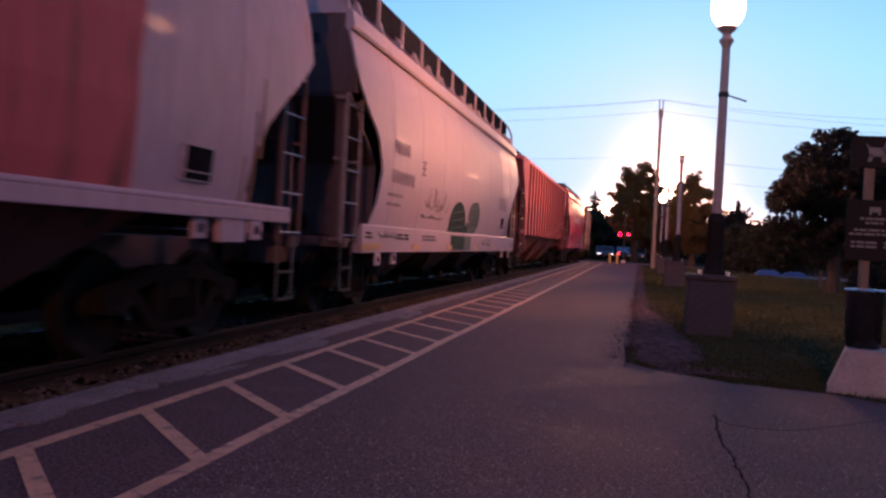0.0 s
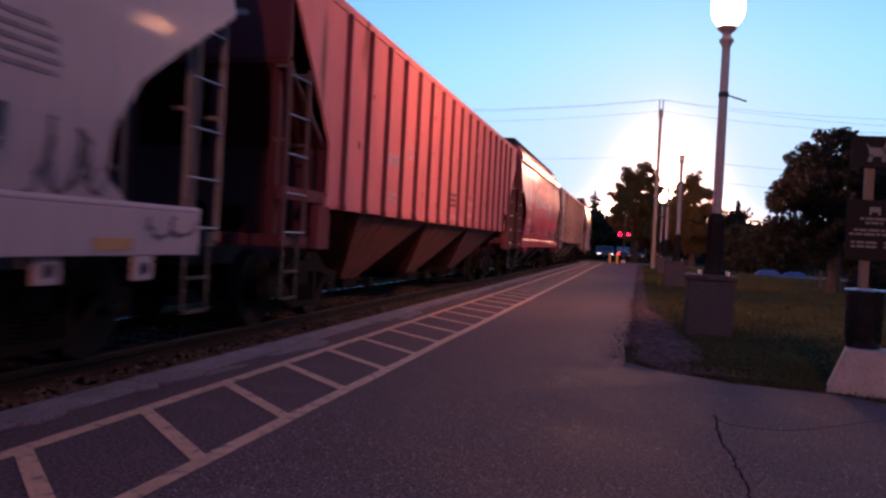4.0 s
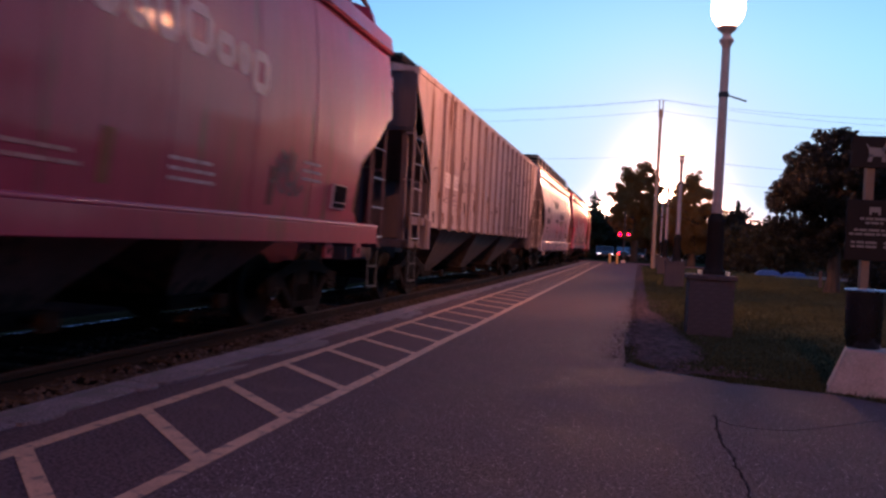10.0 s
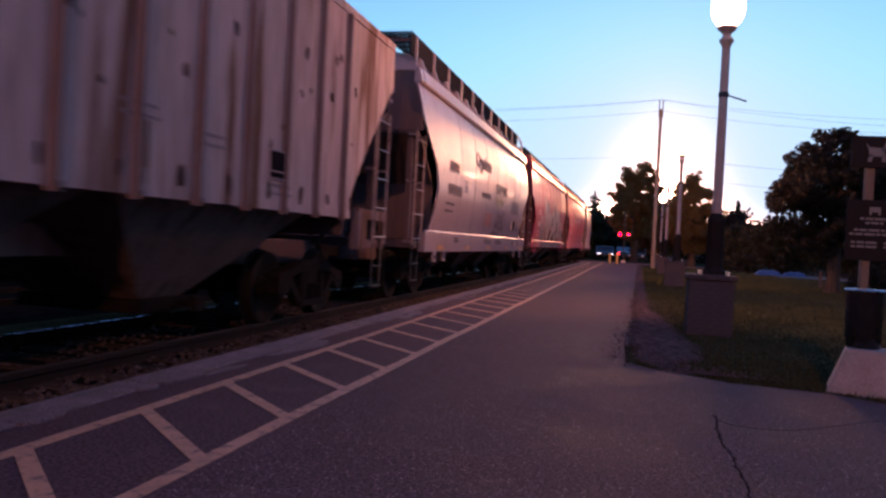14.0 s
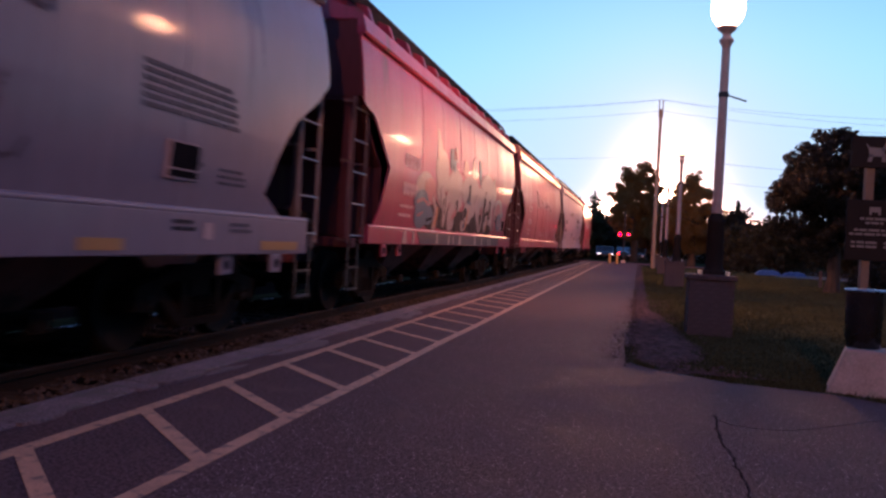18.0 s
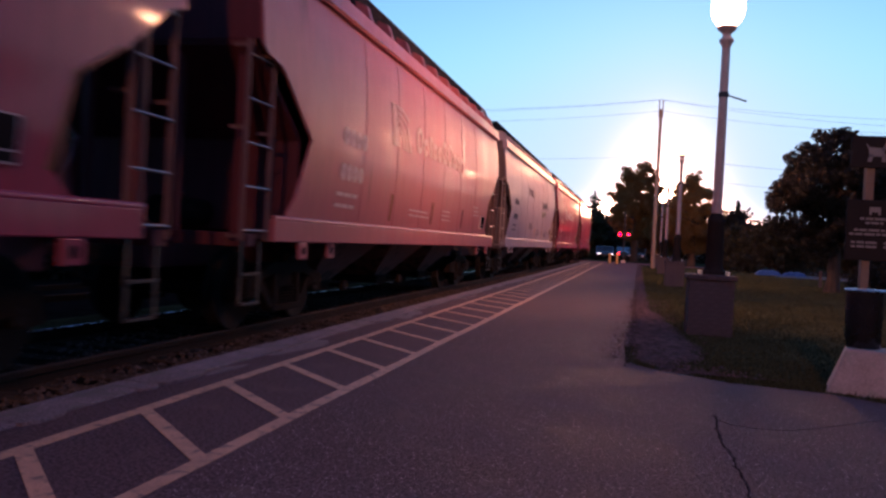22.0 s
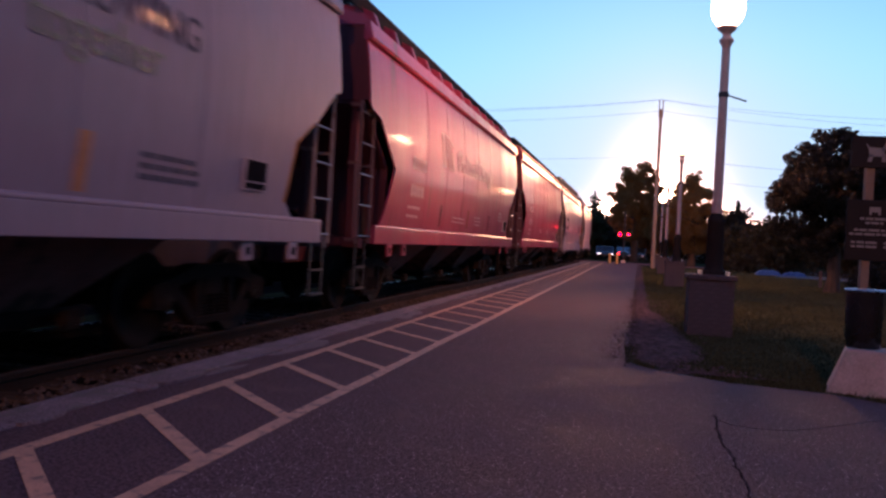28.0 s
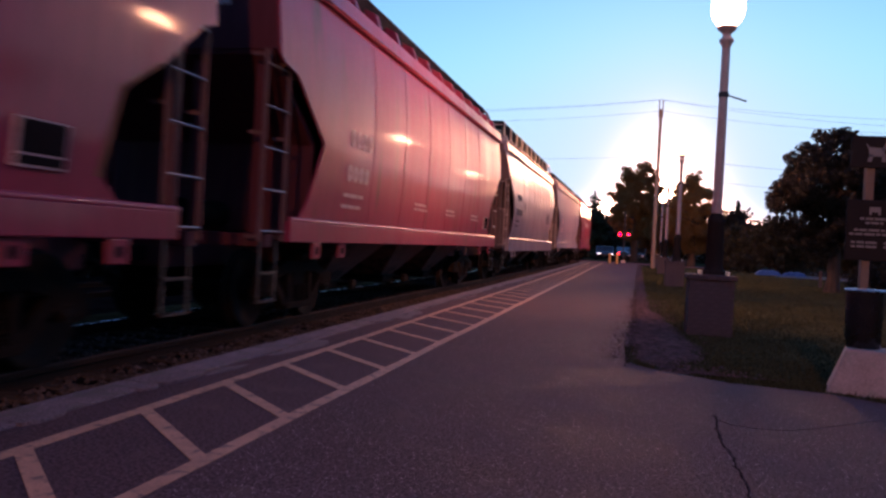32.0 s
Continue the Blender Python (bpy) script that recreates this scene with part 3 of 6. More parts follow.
def side_sheet(kind, prof, half, side, rear=""):
    zs = sorted({*[p[0] for p in prof], 1.5, 1.55, 1.66, 1.75, 2.13, 2.17, 2.3, 2.41, 2.47, 2.7, 2.92, 2.95, 2.99, 3.65, 3.85, 1.9, 2.26, 2.45, 2.6, 3.0, 3.05, 3.15, 3.3, 3.5})
    zs = [z for z in zs if prof[0][0] <= z <= prof[-1][0]]
    n = 24
    bm = B()
    rows = []
    for z in zs:
        lo, hi = -half + cut(kind, z), half - cut(kind, z, True, rear)
        x = wall_x(prof, z) * side
        rows.append([[bm.verts.new((x - side * d, lo + (hi - lo) * i / n, z)) for i in range(n + 1)] for d in (0, 0.03)])
    for a, b in zip(rows, rows[1:]):
        for i in range(n):
            for k in (0, 1):
                q = [a[k][i], a[k][i + 1], b[k][i + 1], b[k][i]]
                bm.faces.new(q if k == 0 else q[::-1])
        for i in (0, n):
            bm.faces.new((a[0][i], b[0][i], b[1][i], a[1][i]))
    for r in (rows[0], rows[-1]):
        for i in range(n):
            bm.faces.new((r[0][i], r[0][i + 1], r[1][i + 1], r[1][i]))
    return bm


def decal(bm, prof, side, pts, lift=0.006):
    """A flat mark, given as a convex polygon in (y, z), laid in strips on the curved side."""
    edges = list(zip(pts, pts[1:] + pts[:1]))
    lo, hi = min(p[1] for p in pts), max(p[1] for p in pts)
    levels = sorted({round(p[1], 4) for p in pts} | {p[0] for p in prof if lo < p[0] < hi})
    rows = []
    for z in levels:
        ys = []
        for (ya, za), (yb, zb) in edges:
            if min(za, zb) - 1e-4 <= z <= max(za, zb) + 1e-4:
                if abs(za - zb) < 2e-4:
                    ys += [ya, yb]
                else:
                    f = min(max((z - za) / (zb - za), 0.0), 1.0)
                    ys.append(ya + (yb - ya) * f)
        if ys:
            x = wall_x(prof, z)
            rows.append([bm.verts.new((side * (x + d), y, z)) for d, y in ((lift, min(ys)), (lift, max(ys) + 1e-4), (-0.004, max(ys) + 1e-4), (-0.004, min(ys)))])
    for a, b in zip(rows, rows[1:]):
        for i, j in ((0, 1), (1, 2), (3, 0)):
            bm.faces.new((a[i], a[j], b[j], b[i]))
    for r in (rows[0], rows[-1]):
        bm.faces.new(r)


def bars(bm, prof, side, y0, z0, widths, h, gap=0.05):
    y = y0
    for w in widths:
        decal(bm, prof, side, [(y, z0), (y + w, z0), (y + w, z0 + h), (y, z0 + h)])
        y += w + gap


def stroke(y0, z0, y1, z1, w0, w1):
    """A sprayed stroke that tapers from one end to the other."""
    d = Vector((y1 - y0, z1 - z0)).normalized()
    n = Vector((-d.y, d.x))
    return [(y0 + n.x * w0, z0 + n.y * w0), (y0 - n.x * w0, z0 - n.y * w0), (y1 - n.x * w1, z1 - n.y * w1), (y1 + n.x * w1, z1 + n.y * w1)]


def scrawl(car, prof, s, cy, cz, w, h, seed, material, strokes=6, thick=0.016, lift=0.006):
    """A quick looping tag of thin sprayed lines."""
    rnd = random.Random(seed)
    for k in range(strokes):
        bm = B()
        y0 = cy - w / 2 + w * (k + rnd.uniform(-0.3, 0.3)) / max(strokes - 1, 1)
        a, ra, rb = rnd.uniform(0, 6.3), rnd.uniform(0.3, 0.7) * w / strokes * 1.6, rnd.uniform(0.25, 0.5) * h
        pts = []
        for i in range(11):
            t = a + i * rnd.uniform(0.4, 0.55)
            pts.append(Vector((y0 + ra * math.cos(t) + 0.03 * i, cz + rb * math.sin(t) * (0.8 + 0.05 * i))))
        last = None
        for p, q in zip(pts, pts[1:] + [2 * pts[-1] - pts[-2]]):
            d = (q - p).normalized() if (q - p).length > 1e-5 else Vector((1, 0))
            o = Vector((-d.y, d.x)) * thick * rnd.uniform(0.8, 1.2)
            pair = [bm.verts.new((s * (wall_x(prof, v.y) + lift + 0.0004 * k), v.x, v.y)) for v in (p + o, p - o)]
            if last:
                bm.faces.new((last[0], last[1], pair[1], pair[0]))
            last = pair
        part("scrawl", bm, material, car, "dark sprayed scrawl")


SHARED = {}


def shared(key, build, material, smooth=False):
    if key not in SHARED:
        bm = B()
        build(bm)
        SHARED[key] = finish(bm, key, smooth)
        SHARED[key].materials.append(material)
    return SHARED[key]


def ladder_mesh(bm, z0=1.06, z1=3.08, w=0.56):
    """Two slim angle stiles with their feet bolted to the sill."""
    for y in (-w / 2, w / 2):
        box(bm, -0.006, 0.034, y - 0.006, y + 0.006, z0, z1)
        box(bm, -0.006, 0.006, y - 0.032, y + 0.032, z0, z1)
        for z in (z0 + 0.05, 2.2, z1 - 0.06):
            box(bm, -0.16, -0.006, y - 0.018, y + 0.018, z - 0.018, z + 0.018)


def rung_mesh(bm):
    rod(bm, (0.022, -0.285, 0), (0.022, 0.285, 0), 0.0125, n=6)


def stirrup_mesh(bm, w=0.40):
    """The hanging step below the sill: two flat straps and two treads."""
    for y in (-w / 2, w / 2):
        box(bm, -0.006, 0.006, y - 0.02, y + 0.02, 0.40, 1.06)
    for z in (0.415, 0.72):
        box(bm, -0.03, 0.03, -w / 2, w / 2, z - 0.012, z + 0.012)


def wheelset_mesh(bm):
    for s in (-1, 1):
        prof = [(0.10, 0.0), (0.14, 0.09), (0.36, 0.02), (0.40, 0.0), (0.457, 0.0), (0.457, 0.10), (0.49, 0.115), (0.49, 0.135), (0.40, 0.135), (0.36, 0.10), (0.12, 0.12)]
        n = 24
        rings = [[bm.verts.new((s * (0.80 - d), r * math.cos(2 * math.pi * i / n), r * math.sin(2 * math.pi * i / n))) for i in range(n)] for r, d in prof]
        for a, b in zip(rings, rings[1:]):
            for i in range(n):
                bm.faces.new((a[i], a[(i + 1) % n], b[(i + 1) % n], b[i]))
        bm.faces.new(rings[0][::-1])
        bm.faces.new(rings[-1])
        # bolts on the axle cap
        rod(bm, (s * 0.80, 0, 0), (s * 1.08, 0, 0), 0.085, 0.08, 12)
        for i in range(3):
            a = 2 * math.pi * i / 3
            rod(bm, (s * 1.08, 0.05 * math.cos(a), 0.05 * math.sin(a)), (s * 1.10, 0.05 * math.cos(a), 0.05 * math.sin(a)), 0.015, n=6)
    rod(bm, (-0.75, 0, 0), (0.75, 0, 0), 0.085, n=12)


def side_frame_mesh(bm):
    outer = [(-1.12, 0.40), (-1.12, 0.62), (-0.80, 0.68), (-0.42, 0.80), (0.42, 0.80), (0.80, 0.68), (1.12, 0.62), (1.12, 0.40), (0.98, 0.38), (0.74, 0.48), (0.42, 0.20), (-0.42, 0.20), (-0.74, 0.48), (-0.98, 0.38)]
    slab(bm, [outer[i] for i in (0, 1, 2, 12, 13)], "x", -0.07, 0.07)
    slab(bm, [outer[i] for i in (5, 6, 7, 8, 9)], "x", -0.07, 0.07)
    slab(bm, [(-0.80, 0.68), (-0.42, 0.80), (0.42, 0.80), (0.80, 0.68), (0.78, 0.58), (0.4, 0.66), (-0.4, 0.66), (-0.78, 0.58)], "x", -0.075, 0.075)
    slab(bm, [(-0.80, 0.6), (-0.74, 0.48), (-0.42, 0.20), (-0.34, 0.28), (-0.68, 0.6)], "x", -0.06, 0.06)
    slab(bm, [(0.80, 0.6), (0.68, 0.6), (0.34, 0.28), (0.42, 0.20), (0.74, 0.48)], "x", -0.06, 0.06)
    box(bm, -0.08, 0.08, -0.42, 0.42, 0.19, 0.27, 0.01)
    for y in (-0.33, 0.33):
        box(bm, -0.07, 0.07, y - 0.05, y + 0.05, 0.27, 0.66)


def spring_mesh(bm):
    prof = []
    for i in range(6):
        z = 0.272 + 0.038 * i
        prof += [(0.055, z), (0.078, z + 0.010), (0.078, z + 0.024), (0.055, z + 0.034)]
    turned(bm, prof, 12)


def coupler_mesh(bm):
    box(bm, -0.09, 0.09, -0.1, 0.72, 0.78, 0.96, 0.02)
    box(bm, -0.17, 0.17, 0.68, 0.90, 0.74, 1.0, 0.03)
    rod(bm, (0.28, 0.1, 0.85), (0.32, 0.6, 0.62), 0.02, n=6)


def hopper_bay(kind, half_len, w_top=1.45):
    """A tapering discharge bay with its outlet gate."""
    bm = B()
    z1 = 1.50 if kind == "ribbed" else 1.36
    zb = 0.44
    top = [(-w_top, -half_len, z1), (w_top, -half_len, z1), (w_top, half_len, z1), (-w_top, half_len, z1)]
    bot = [(-0.62, -0.38, zb), (0.62, -0.38, zb), (0.62, 0.38, zb), (-0.62, 0.38, zb)]
    a, b = [bm.verts.new(p) for p in top], [bm.verts.new(p) for p in bot]
    for i in range(4):
        bm.faces.new((a[i], a[(i + 1) % 4], b[(i + 1) % 4], b[i]))
    bm.faces.new(a[::-1])
    bm.faces.new(b)
    return bm


def gate_mesh(bm):
    box(bm, -0.7, 0.7, -0.45, 0.45, 0.30, 0.44, 0.015)
    rod(bm, (-0.95, 0.2, 0.38), (0.95, 0.2, 0.38), 0.03, n=8)
    for s in (-1, 1):
        box(bm, s * 0.93 - 0.04, s * 0.93 + 0.04, 0.1, 0.3, 0.30, 0.46, 0.01)


def roof_mesh(kind, half, prof, zt):
    """A corrugated roof on the eaves."""
    bm = B()
    xe = prof[-1][1] + (0.02 if kind != "ribbed" else 0)
    up = 0.4 if kind == "ribbed" else 1.0
    sec = [(-xe, zt), (-xe * 0.72, zt + 0.20 * up), (-0.62, zt + 0.36 * up), (0, zt + 0.40 * up), (0.62, zt + 0.36 * up), (xe * 0.72, zt + 0.20 * up), (xe, zt)]
    rows = []
    for y in (-half, half):
        rows.append([bm.verts.new((x, y, z)) for x, z in sec] + [bm.verts.new((xe, y, zt - 0.05)), bm.verts.new((-xe, y, zt - 0.05))])
    n = len(rows[0])
    for i in range(n):
        bm.faces.new((rows[0][i], rows[0][(i + 1) % n], rows[1][(i + 1) % n], rows[1][i]))
    for r in rows:
        bm.faces.new(r)
    step = 1.02
    k = int(2 * half / step)
    for j in range(k):
        y = -half + 0.5 * step + j * step
        for s in (-1, 1):
            slab(bm, [(s * xe * 0.99, zt + 0.005), (s * xe * 0.93, zt + 0.24 * up), (s * xe * 0.80, zt + 0.33 * up), (s * 0.66, zt + 0.41 * up), (s * 0.66, zt + 0.34 * up), (s * xe * 0.72, zt + 0.12 * up)], "y", y - 0.05, y + 0.05)
    return bm


def hopper_car(spec, at_y):
    """One covered hopper car with its parts. Returns the thing and its wheelsets."""
    kind, L, body, ends, label = spec["kind"], spec["length"], spec["body"], spec["ends"], spec["label"]
    prof = {"smooth": ROUND, "round": FULL, "ribbed": FLAT}[kind]
    reach = spec.get("reach", 0.25 if kind == "smooth" else 0.0)
    half = L / 2 + reach - (0.50 if kind == "ribbed" else 0.78 if kind == "round" else 0.70)
    zt = 4.24 if kind != "ribbed" else 4.16
    car = thing("hopper_car", label, "freight car", (track_x(at_y), at_y, RAIL_Z), group="cars of the freight train")
    for s in (1, -1):
        part("side_sheet", side_sheet(kind, prof, half, s, spec.get("rear", "")), body, car, smooth=True if kind != "ribbed" else False)
        bm = B()
        if kind == "ribbed":
            low = spec["floor"]
            box(bm, s * 1.50 - 0.06, s * 1.50 + 0.034, -half + 1.2, half - 1.7, low + 0.015, 1.63, 0.006)
            part("side_sill", bm, body, car)
            bm = B()
            box(bm, s * 1.50 - 0.06, s * 1.50 + 0.045, -half, half, 4.07, 4.19, 0.01)
            part("top_chord", bm, body, car)
            n, gap, mid = spec["ribs"]
            def rib(b):
                slab(b, [(0.0, -0.036), (0.062, -0.022), (0.062, 0.022), (0.0, 0.036)], "z", low, 4.07)
                box(b, 0.0, 0.072, -0.045, 0.045, low - 0.02, low + 0.05)
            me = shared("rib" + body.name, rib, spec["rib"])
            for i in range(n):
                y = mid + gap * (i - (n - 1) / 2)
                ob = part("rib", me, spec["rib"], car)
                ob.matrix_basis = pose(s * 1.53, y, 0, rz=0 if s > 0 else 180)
            for e in (-1, 1):
                bm = B()
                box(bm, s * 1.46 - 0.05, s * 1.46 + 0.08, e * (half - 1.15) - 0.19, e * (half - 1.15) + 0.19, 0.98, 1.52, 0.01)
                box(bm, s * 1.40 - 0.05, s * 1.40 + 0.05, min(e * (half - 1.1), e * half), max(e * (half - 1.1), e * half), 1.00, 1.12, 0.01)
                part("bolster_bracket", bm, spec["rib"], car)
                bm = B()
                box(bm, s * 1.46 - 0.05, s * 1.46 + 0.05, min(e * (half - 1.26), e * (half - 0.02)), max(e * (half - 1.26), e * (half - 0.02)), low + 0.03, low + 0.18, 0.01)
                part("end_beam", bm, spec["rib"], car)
        else:
            h2 = half - 0.45
            deep, sill = spec.get("deep", 0.93 if kind == "round" else 1.06), spec.get("sill", 1.30)
            box(bm, s * 1.50 - 0.05, s * 1.50 + 0.09, -h2, h2, deep, sill, 0.012)
            part("side_sill", bm, body, car)
            bm = B()
            slab(bm, [(s * (1.56 + 0.034 * math.cos(a)), sill + 0.012 + 0.034 * math.sin(a)) for a in np.arange(-1.2, 2.6, 0.4)], "y", -h2, h2)
            part("sill_flange", bm, body, car, smooth=True)
            bm = B()
            xe = prof[-1][1]
            slab(bm, [(s * (xe - 0.06), 3.98), (s * (xe + 0.05), 3.98), (s * (xe + 0.075), 4.02), (s * (xe + 0.03), 4.24), (s * (xe - 0.06), 4.24)], "y", -half, half)
            part("eave_rail", bm, body, car)
            n = spec.get("seams", 9)
            def seam(b):
                decal(b, prof, s, [(-0.012, 1.34), (0.012, 1.34), (0.012, 3.97), (-0.012, 3.97)], 0.0035)
            me = shared("weld_seam" + kind + str(s) + body.name, seam, body)
            for i in range(1, n):
                y = -half + 2 * half * i / n
                if abs(y) < half - 1.7:
                    ob = part("weld_seam", me, body, car)
                    ob.matrix_basis = pose(0, y, 0)
            def pad(b):
                box(b, -0.02, 0.02, -0.12, 0.12, -0.19, 0.0, 0.01)
            def hole(b):
                rod(b, (-0.024, 0, -0.095), (0.024, 0, -0.095), 0.05, n=14)
            for e in (-1, 1):
                ob = part("jacking_pad", shared("jacking_pad" + body.name, pad, body), body, car)
                ob.matrix_basis = pose(s * 1.57, e * (half - 1.25), deep - 0.003)
                part("pad_hole", shared("pad_hole", hole, PLACARD), PLACARD, ob)
                ob = part("jacking_pad", shared("jacking_pad" + body.name, pad, body), body, car)
                ob.matrix_basis = pose(s * 1.52, e * (half - 2.25), deep - 0.003)
                part("pad_hole", shared("pad_hole", hole, PLACARD), PLACARD, ob)
        if kind == "smooth":
            edge = lambda z, d: (half - cut(kind, z, True) - d, z)
            for z0, z1 in ((1.50, 2.17), (2.17, 2.47)):
                bm = B()
                decal(bm, prof, s, [edge(z0, 0.075), edge(z0, 0.004), edge(z1, 0.004), edge(z1, 0.05)], 0.003)
                part("edge_stain", bm, YELLOWRUST if body is OLDWHITE else RUSTRUN, car, "yellow-brown stain along the end opening")
        # end ladders and placard boards
        for e in (-1, 1):
            rail = REDLADDER if body in (RED, REDFADED, REDOX, PINK) else LADDER
            lad = part("ladder", shared("ladder" + rail.name, ladder_mesh, rail), rail, car, "painted steel side ladder")
            inset = 0.30 if e > 0 or kind == "ribbed" else 0.13
            lad.matrix_basis = pose(s * 1.50, e * (half - inset), 0, rz=0 if s > 0 else 180)
            for k in range(5):
                rung = part("rung", shared("rung", rung_mesh, RUNG), RUNG, lad)
                rung.matrix_basis = pose(0, 0, 1.17 + 0.44 * k)
            step = part("stirrup_step", shared("stirrup_step", stirrup_mesh, BLACKSTEEL), BLACKSTEEL, car, "dark steel stirrup step")
            step.matrix_basis = pose(s * 1.48, e * (half - inset), 0, rz=0 if s > 0 else 180)
            if e < 0:
                continue
            bm = B()
            yc = e * (half - spec.get("board", 1.95))
            zb = 1.73 if kind == "ribbed" else 1.57 if body in (SILVER, OLDWHITE, WHITE, PINK) else 1.50
            decal(bm, prof, s, [(yc - 0.23, zb), (yc + 0.23, zb), (yc + 0.23, zb + 0.31), (yc - 0.23, zb + 0.31)], 0.03)
            board = part("placard_board", bm, DULLWHITE, car, "white-edged placard board with black panels")
            for z0, z1 in ((zb + 0.015, zb + 0.075), (zb + 0.09, zb + 0.298)):
                bm = B()
                decal(bm, prof, s, [(yc - 0.215, z0), (yc + 0.215, z0), (yc + 0.215, z1), (yc - 0.215, z1)], 0.034)
                part("black_panel", bm, PLACARD, board)
        if s > 0 or spec.get("both"):
            spec["marks"](car, prof, s, half)
    # roof, running board, hatches
    part("roof", roof_mesh(kind, half, prof, zt), body, car)
    walkz = zt + (0.62 if spec.get("rail") else 0.50 if kind != "ribbed" else 0.24)
    for s in (-1, 1):
        bm = B()
        x0 = 0.74 if spec.get("rail") else 0.68
        for x in np.arange(x0, x0 + 0.56, 0.09):
            box(bm, s * x - 0.012, s * x + 0.012, -half - 0.12, half - 1.15, walkz - 0.05, walkz)
        y = -half - 0.1
        while y < half - 1.2:
            box(bm, s * (x0 + 0.26) - 0.28, s * (x0 + 0.26) + 0.28, y, y + 0.03, walkz - 0.045, walkz - 0.008)
            y += 0.34
        part("running_board", bm, WALKDARK, car, "grating roof walk with shade in its dark colour")
        # plate added under the walk, dark in place of the shaded roof behind
        bm = B()
        drop = 0.42 if spec.get("rail") else 0.24 if kind != "ribbed" else 0.12
        box(bm, s * (x0 + 0.545) - 0.008, s * (x0 + 0.545) + 0.008, -half - 0.1, half - 1.15, walkz - drop, walkz - 0.052)
        part("walk_skirt", bm, WALKDARK, car, "dark plate added for the shade below the roof walk")
        def bracket(b):
            if spec.get("rail"):
                box(b, x0 + 0.555, x0 + 0.59, -0.03, 0.03, zt + 0.02, walkz - 0.02)
            box(b, x0 + 0.03, x0 + 0.07, -0.02, 0.02, zt + (0.3 if kind != "ribbed" else 0.1), walkz - 0.05)
            if spec.get("rail"):
                box(b, x0 + 0.05, x0 + 0.57, -0.02, 0.02, walkz - 0.10, walkz - 0.055)
        me = shared("walk_bracket" + str(bool(spec.get("rail"))) + kind + body.name, bracket, body if spec.get("rail") else GALV)
        k = int((2 * half - 1.6) / 1.3)
        for i in range(k + 1):
            ob = part("walk_bracket", me, GALV, car)
            ob.matrix_basis = pose(0, -half + 0.2 + 1.3 * i, 0, rz=0 if s > 0 else 180)
        bm = B()
        xr = s * (x0 + 0.52)
        pts = [(xr, half - 1.25, walkz - 0.03), (xr, half - 0.55, walkz - 0.03), (xr, half - 0.30, walkz - 0.08), (xr + s * 0.04, half - 0.14, walkz - 0.22), (xr + s * 0.06, half - 0.10, zt - 0.04)]
        for a, b in zip(pts, pts[1:]):
            rod(bm, a, b, 0.035, n=8)
        part("grab_rail", bm, body if spec.get("rail") else ends, car, "bent roof handrail at the rear end")
    def hatch(b):
        box(b, -0.32, 0.32, -0.75, 0.75, 0, 0.10, 0.03)
    for i in range(6):
        ob = part("hatch", shared("hatch" + body.name, hatch, body), body, car)
        ob.matrix_basis = pose(0, -half + 2 * half * (i + 0.5) / 6, zt + (0.38 if kind != "ribbed" else 0.15))
    # ends, in paint darkened for shade: upper bulkhead, slope sheet, posts, platform
    for e in (-1, 1):
        xe = prof[-1][1]
        zc = 3.12
        bm = B()
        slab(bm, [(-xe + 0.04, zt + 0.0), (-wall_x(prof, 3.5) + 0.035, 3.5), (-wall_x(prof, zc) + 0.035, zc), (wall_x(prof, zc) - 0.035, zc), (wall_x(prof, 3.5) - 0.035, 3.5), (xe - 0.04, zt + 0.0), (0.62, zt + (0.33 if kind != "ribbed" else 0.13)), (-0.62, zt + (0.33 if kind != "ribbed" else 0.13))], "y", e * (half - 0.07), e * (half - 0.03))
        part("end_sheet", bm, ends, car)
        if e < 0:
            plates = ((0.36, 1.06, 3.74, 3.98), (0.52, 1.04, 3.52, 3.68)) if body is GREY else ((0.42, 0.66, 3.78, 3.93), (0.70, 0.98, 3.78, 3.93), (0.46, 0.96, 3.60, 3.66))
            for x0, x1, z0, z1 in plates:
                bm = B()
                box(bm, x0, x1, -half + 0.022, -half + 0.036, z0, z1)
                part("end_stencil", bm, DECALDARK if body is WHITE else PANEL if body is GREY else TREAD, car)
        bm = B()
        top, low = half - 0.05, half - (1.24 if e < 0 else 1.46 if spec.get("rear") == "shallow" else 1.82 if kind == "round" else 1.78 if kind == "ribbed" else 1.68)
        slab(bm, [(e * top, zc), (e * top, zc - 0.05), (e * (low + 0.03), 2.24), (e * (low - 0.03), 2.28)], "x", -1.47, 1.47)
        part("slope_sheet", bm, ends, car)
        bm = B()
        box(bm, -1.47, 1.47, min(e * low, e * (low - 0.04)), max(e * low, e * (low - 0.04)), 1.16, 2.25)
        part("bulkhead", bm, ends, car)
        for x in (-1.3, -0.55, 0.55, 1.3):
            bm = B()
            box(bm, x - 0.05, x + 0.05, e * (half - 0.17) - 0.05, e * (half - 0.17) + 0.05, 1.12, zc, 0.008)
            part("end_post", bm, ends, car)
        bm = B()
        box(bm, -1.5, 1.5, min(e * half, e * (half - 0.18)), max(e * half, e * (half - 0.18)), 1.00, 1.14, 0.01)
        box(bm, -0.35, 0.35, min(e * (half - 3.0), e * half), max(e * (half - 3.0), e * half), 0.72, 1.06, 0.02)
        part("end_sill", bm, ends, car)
        bm = B()
        slab(bm, [(e * (half - 0.3), 1.14), (e * (half - 1.2), 1.14), (e * (half - 1.2), 1.6)], "x", -0.04, 0.04)
        part("centre_web", bm, ends, car)
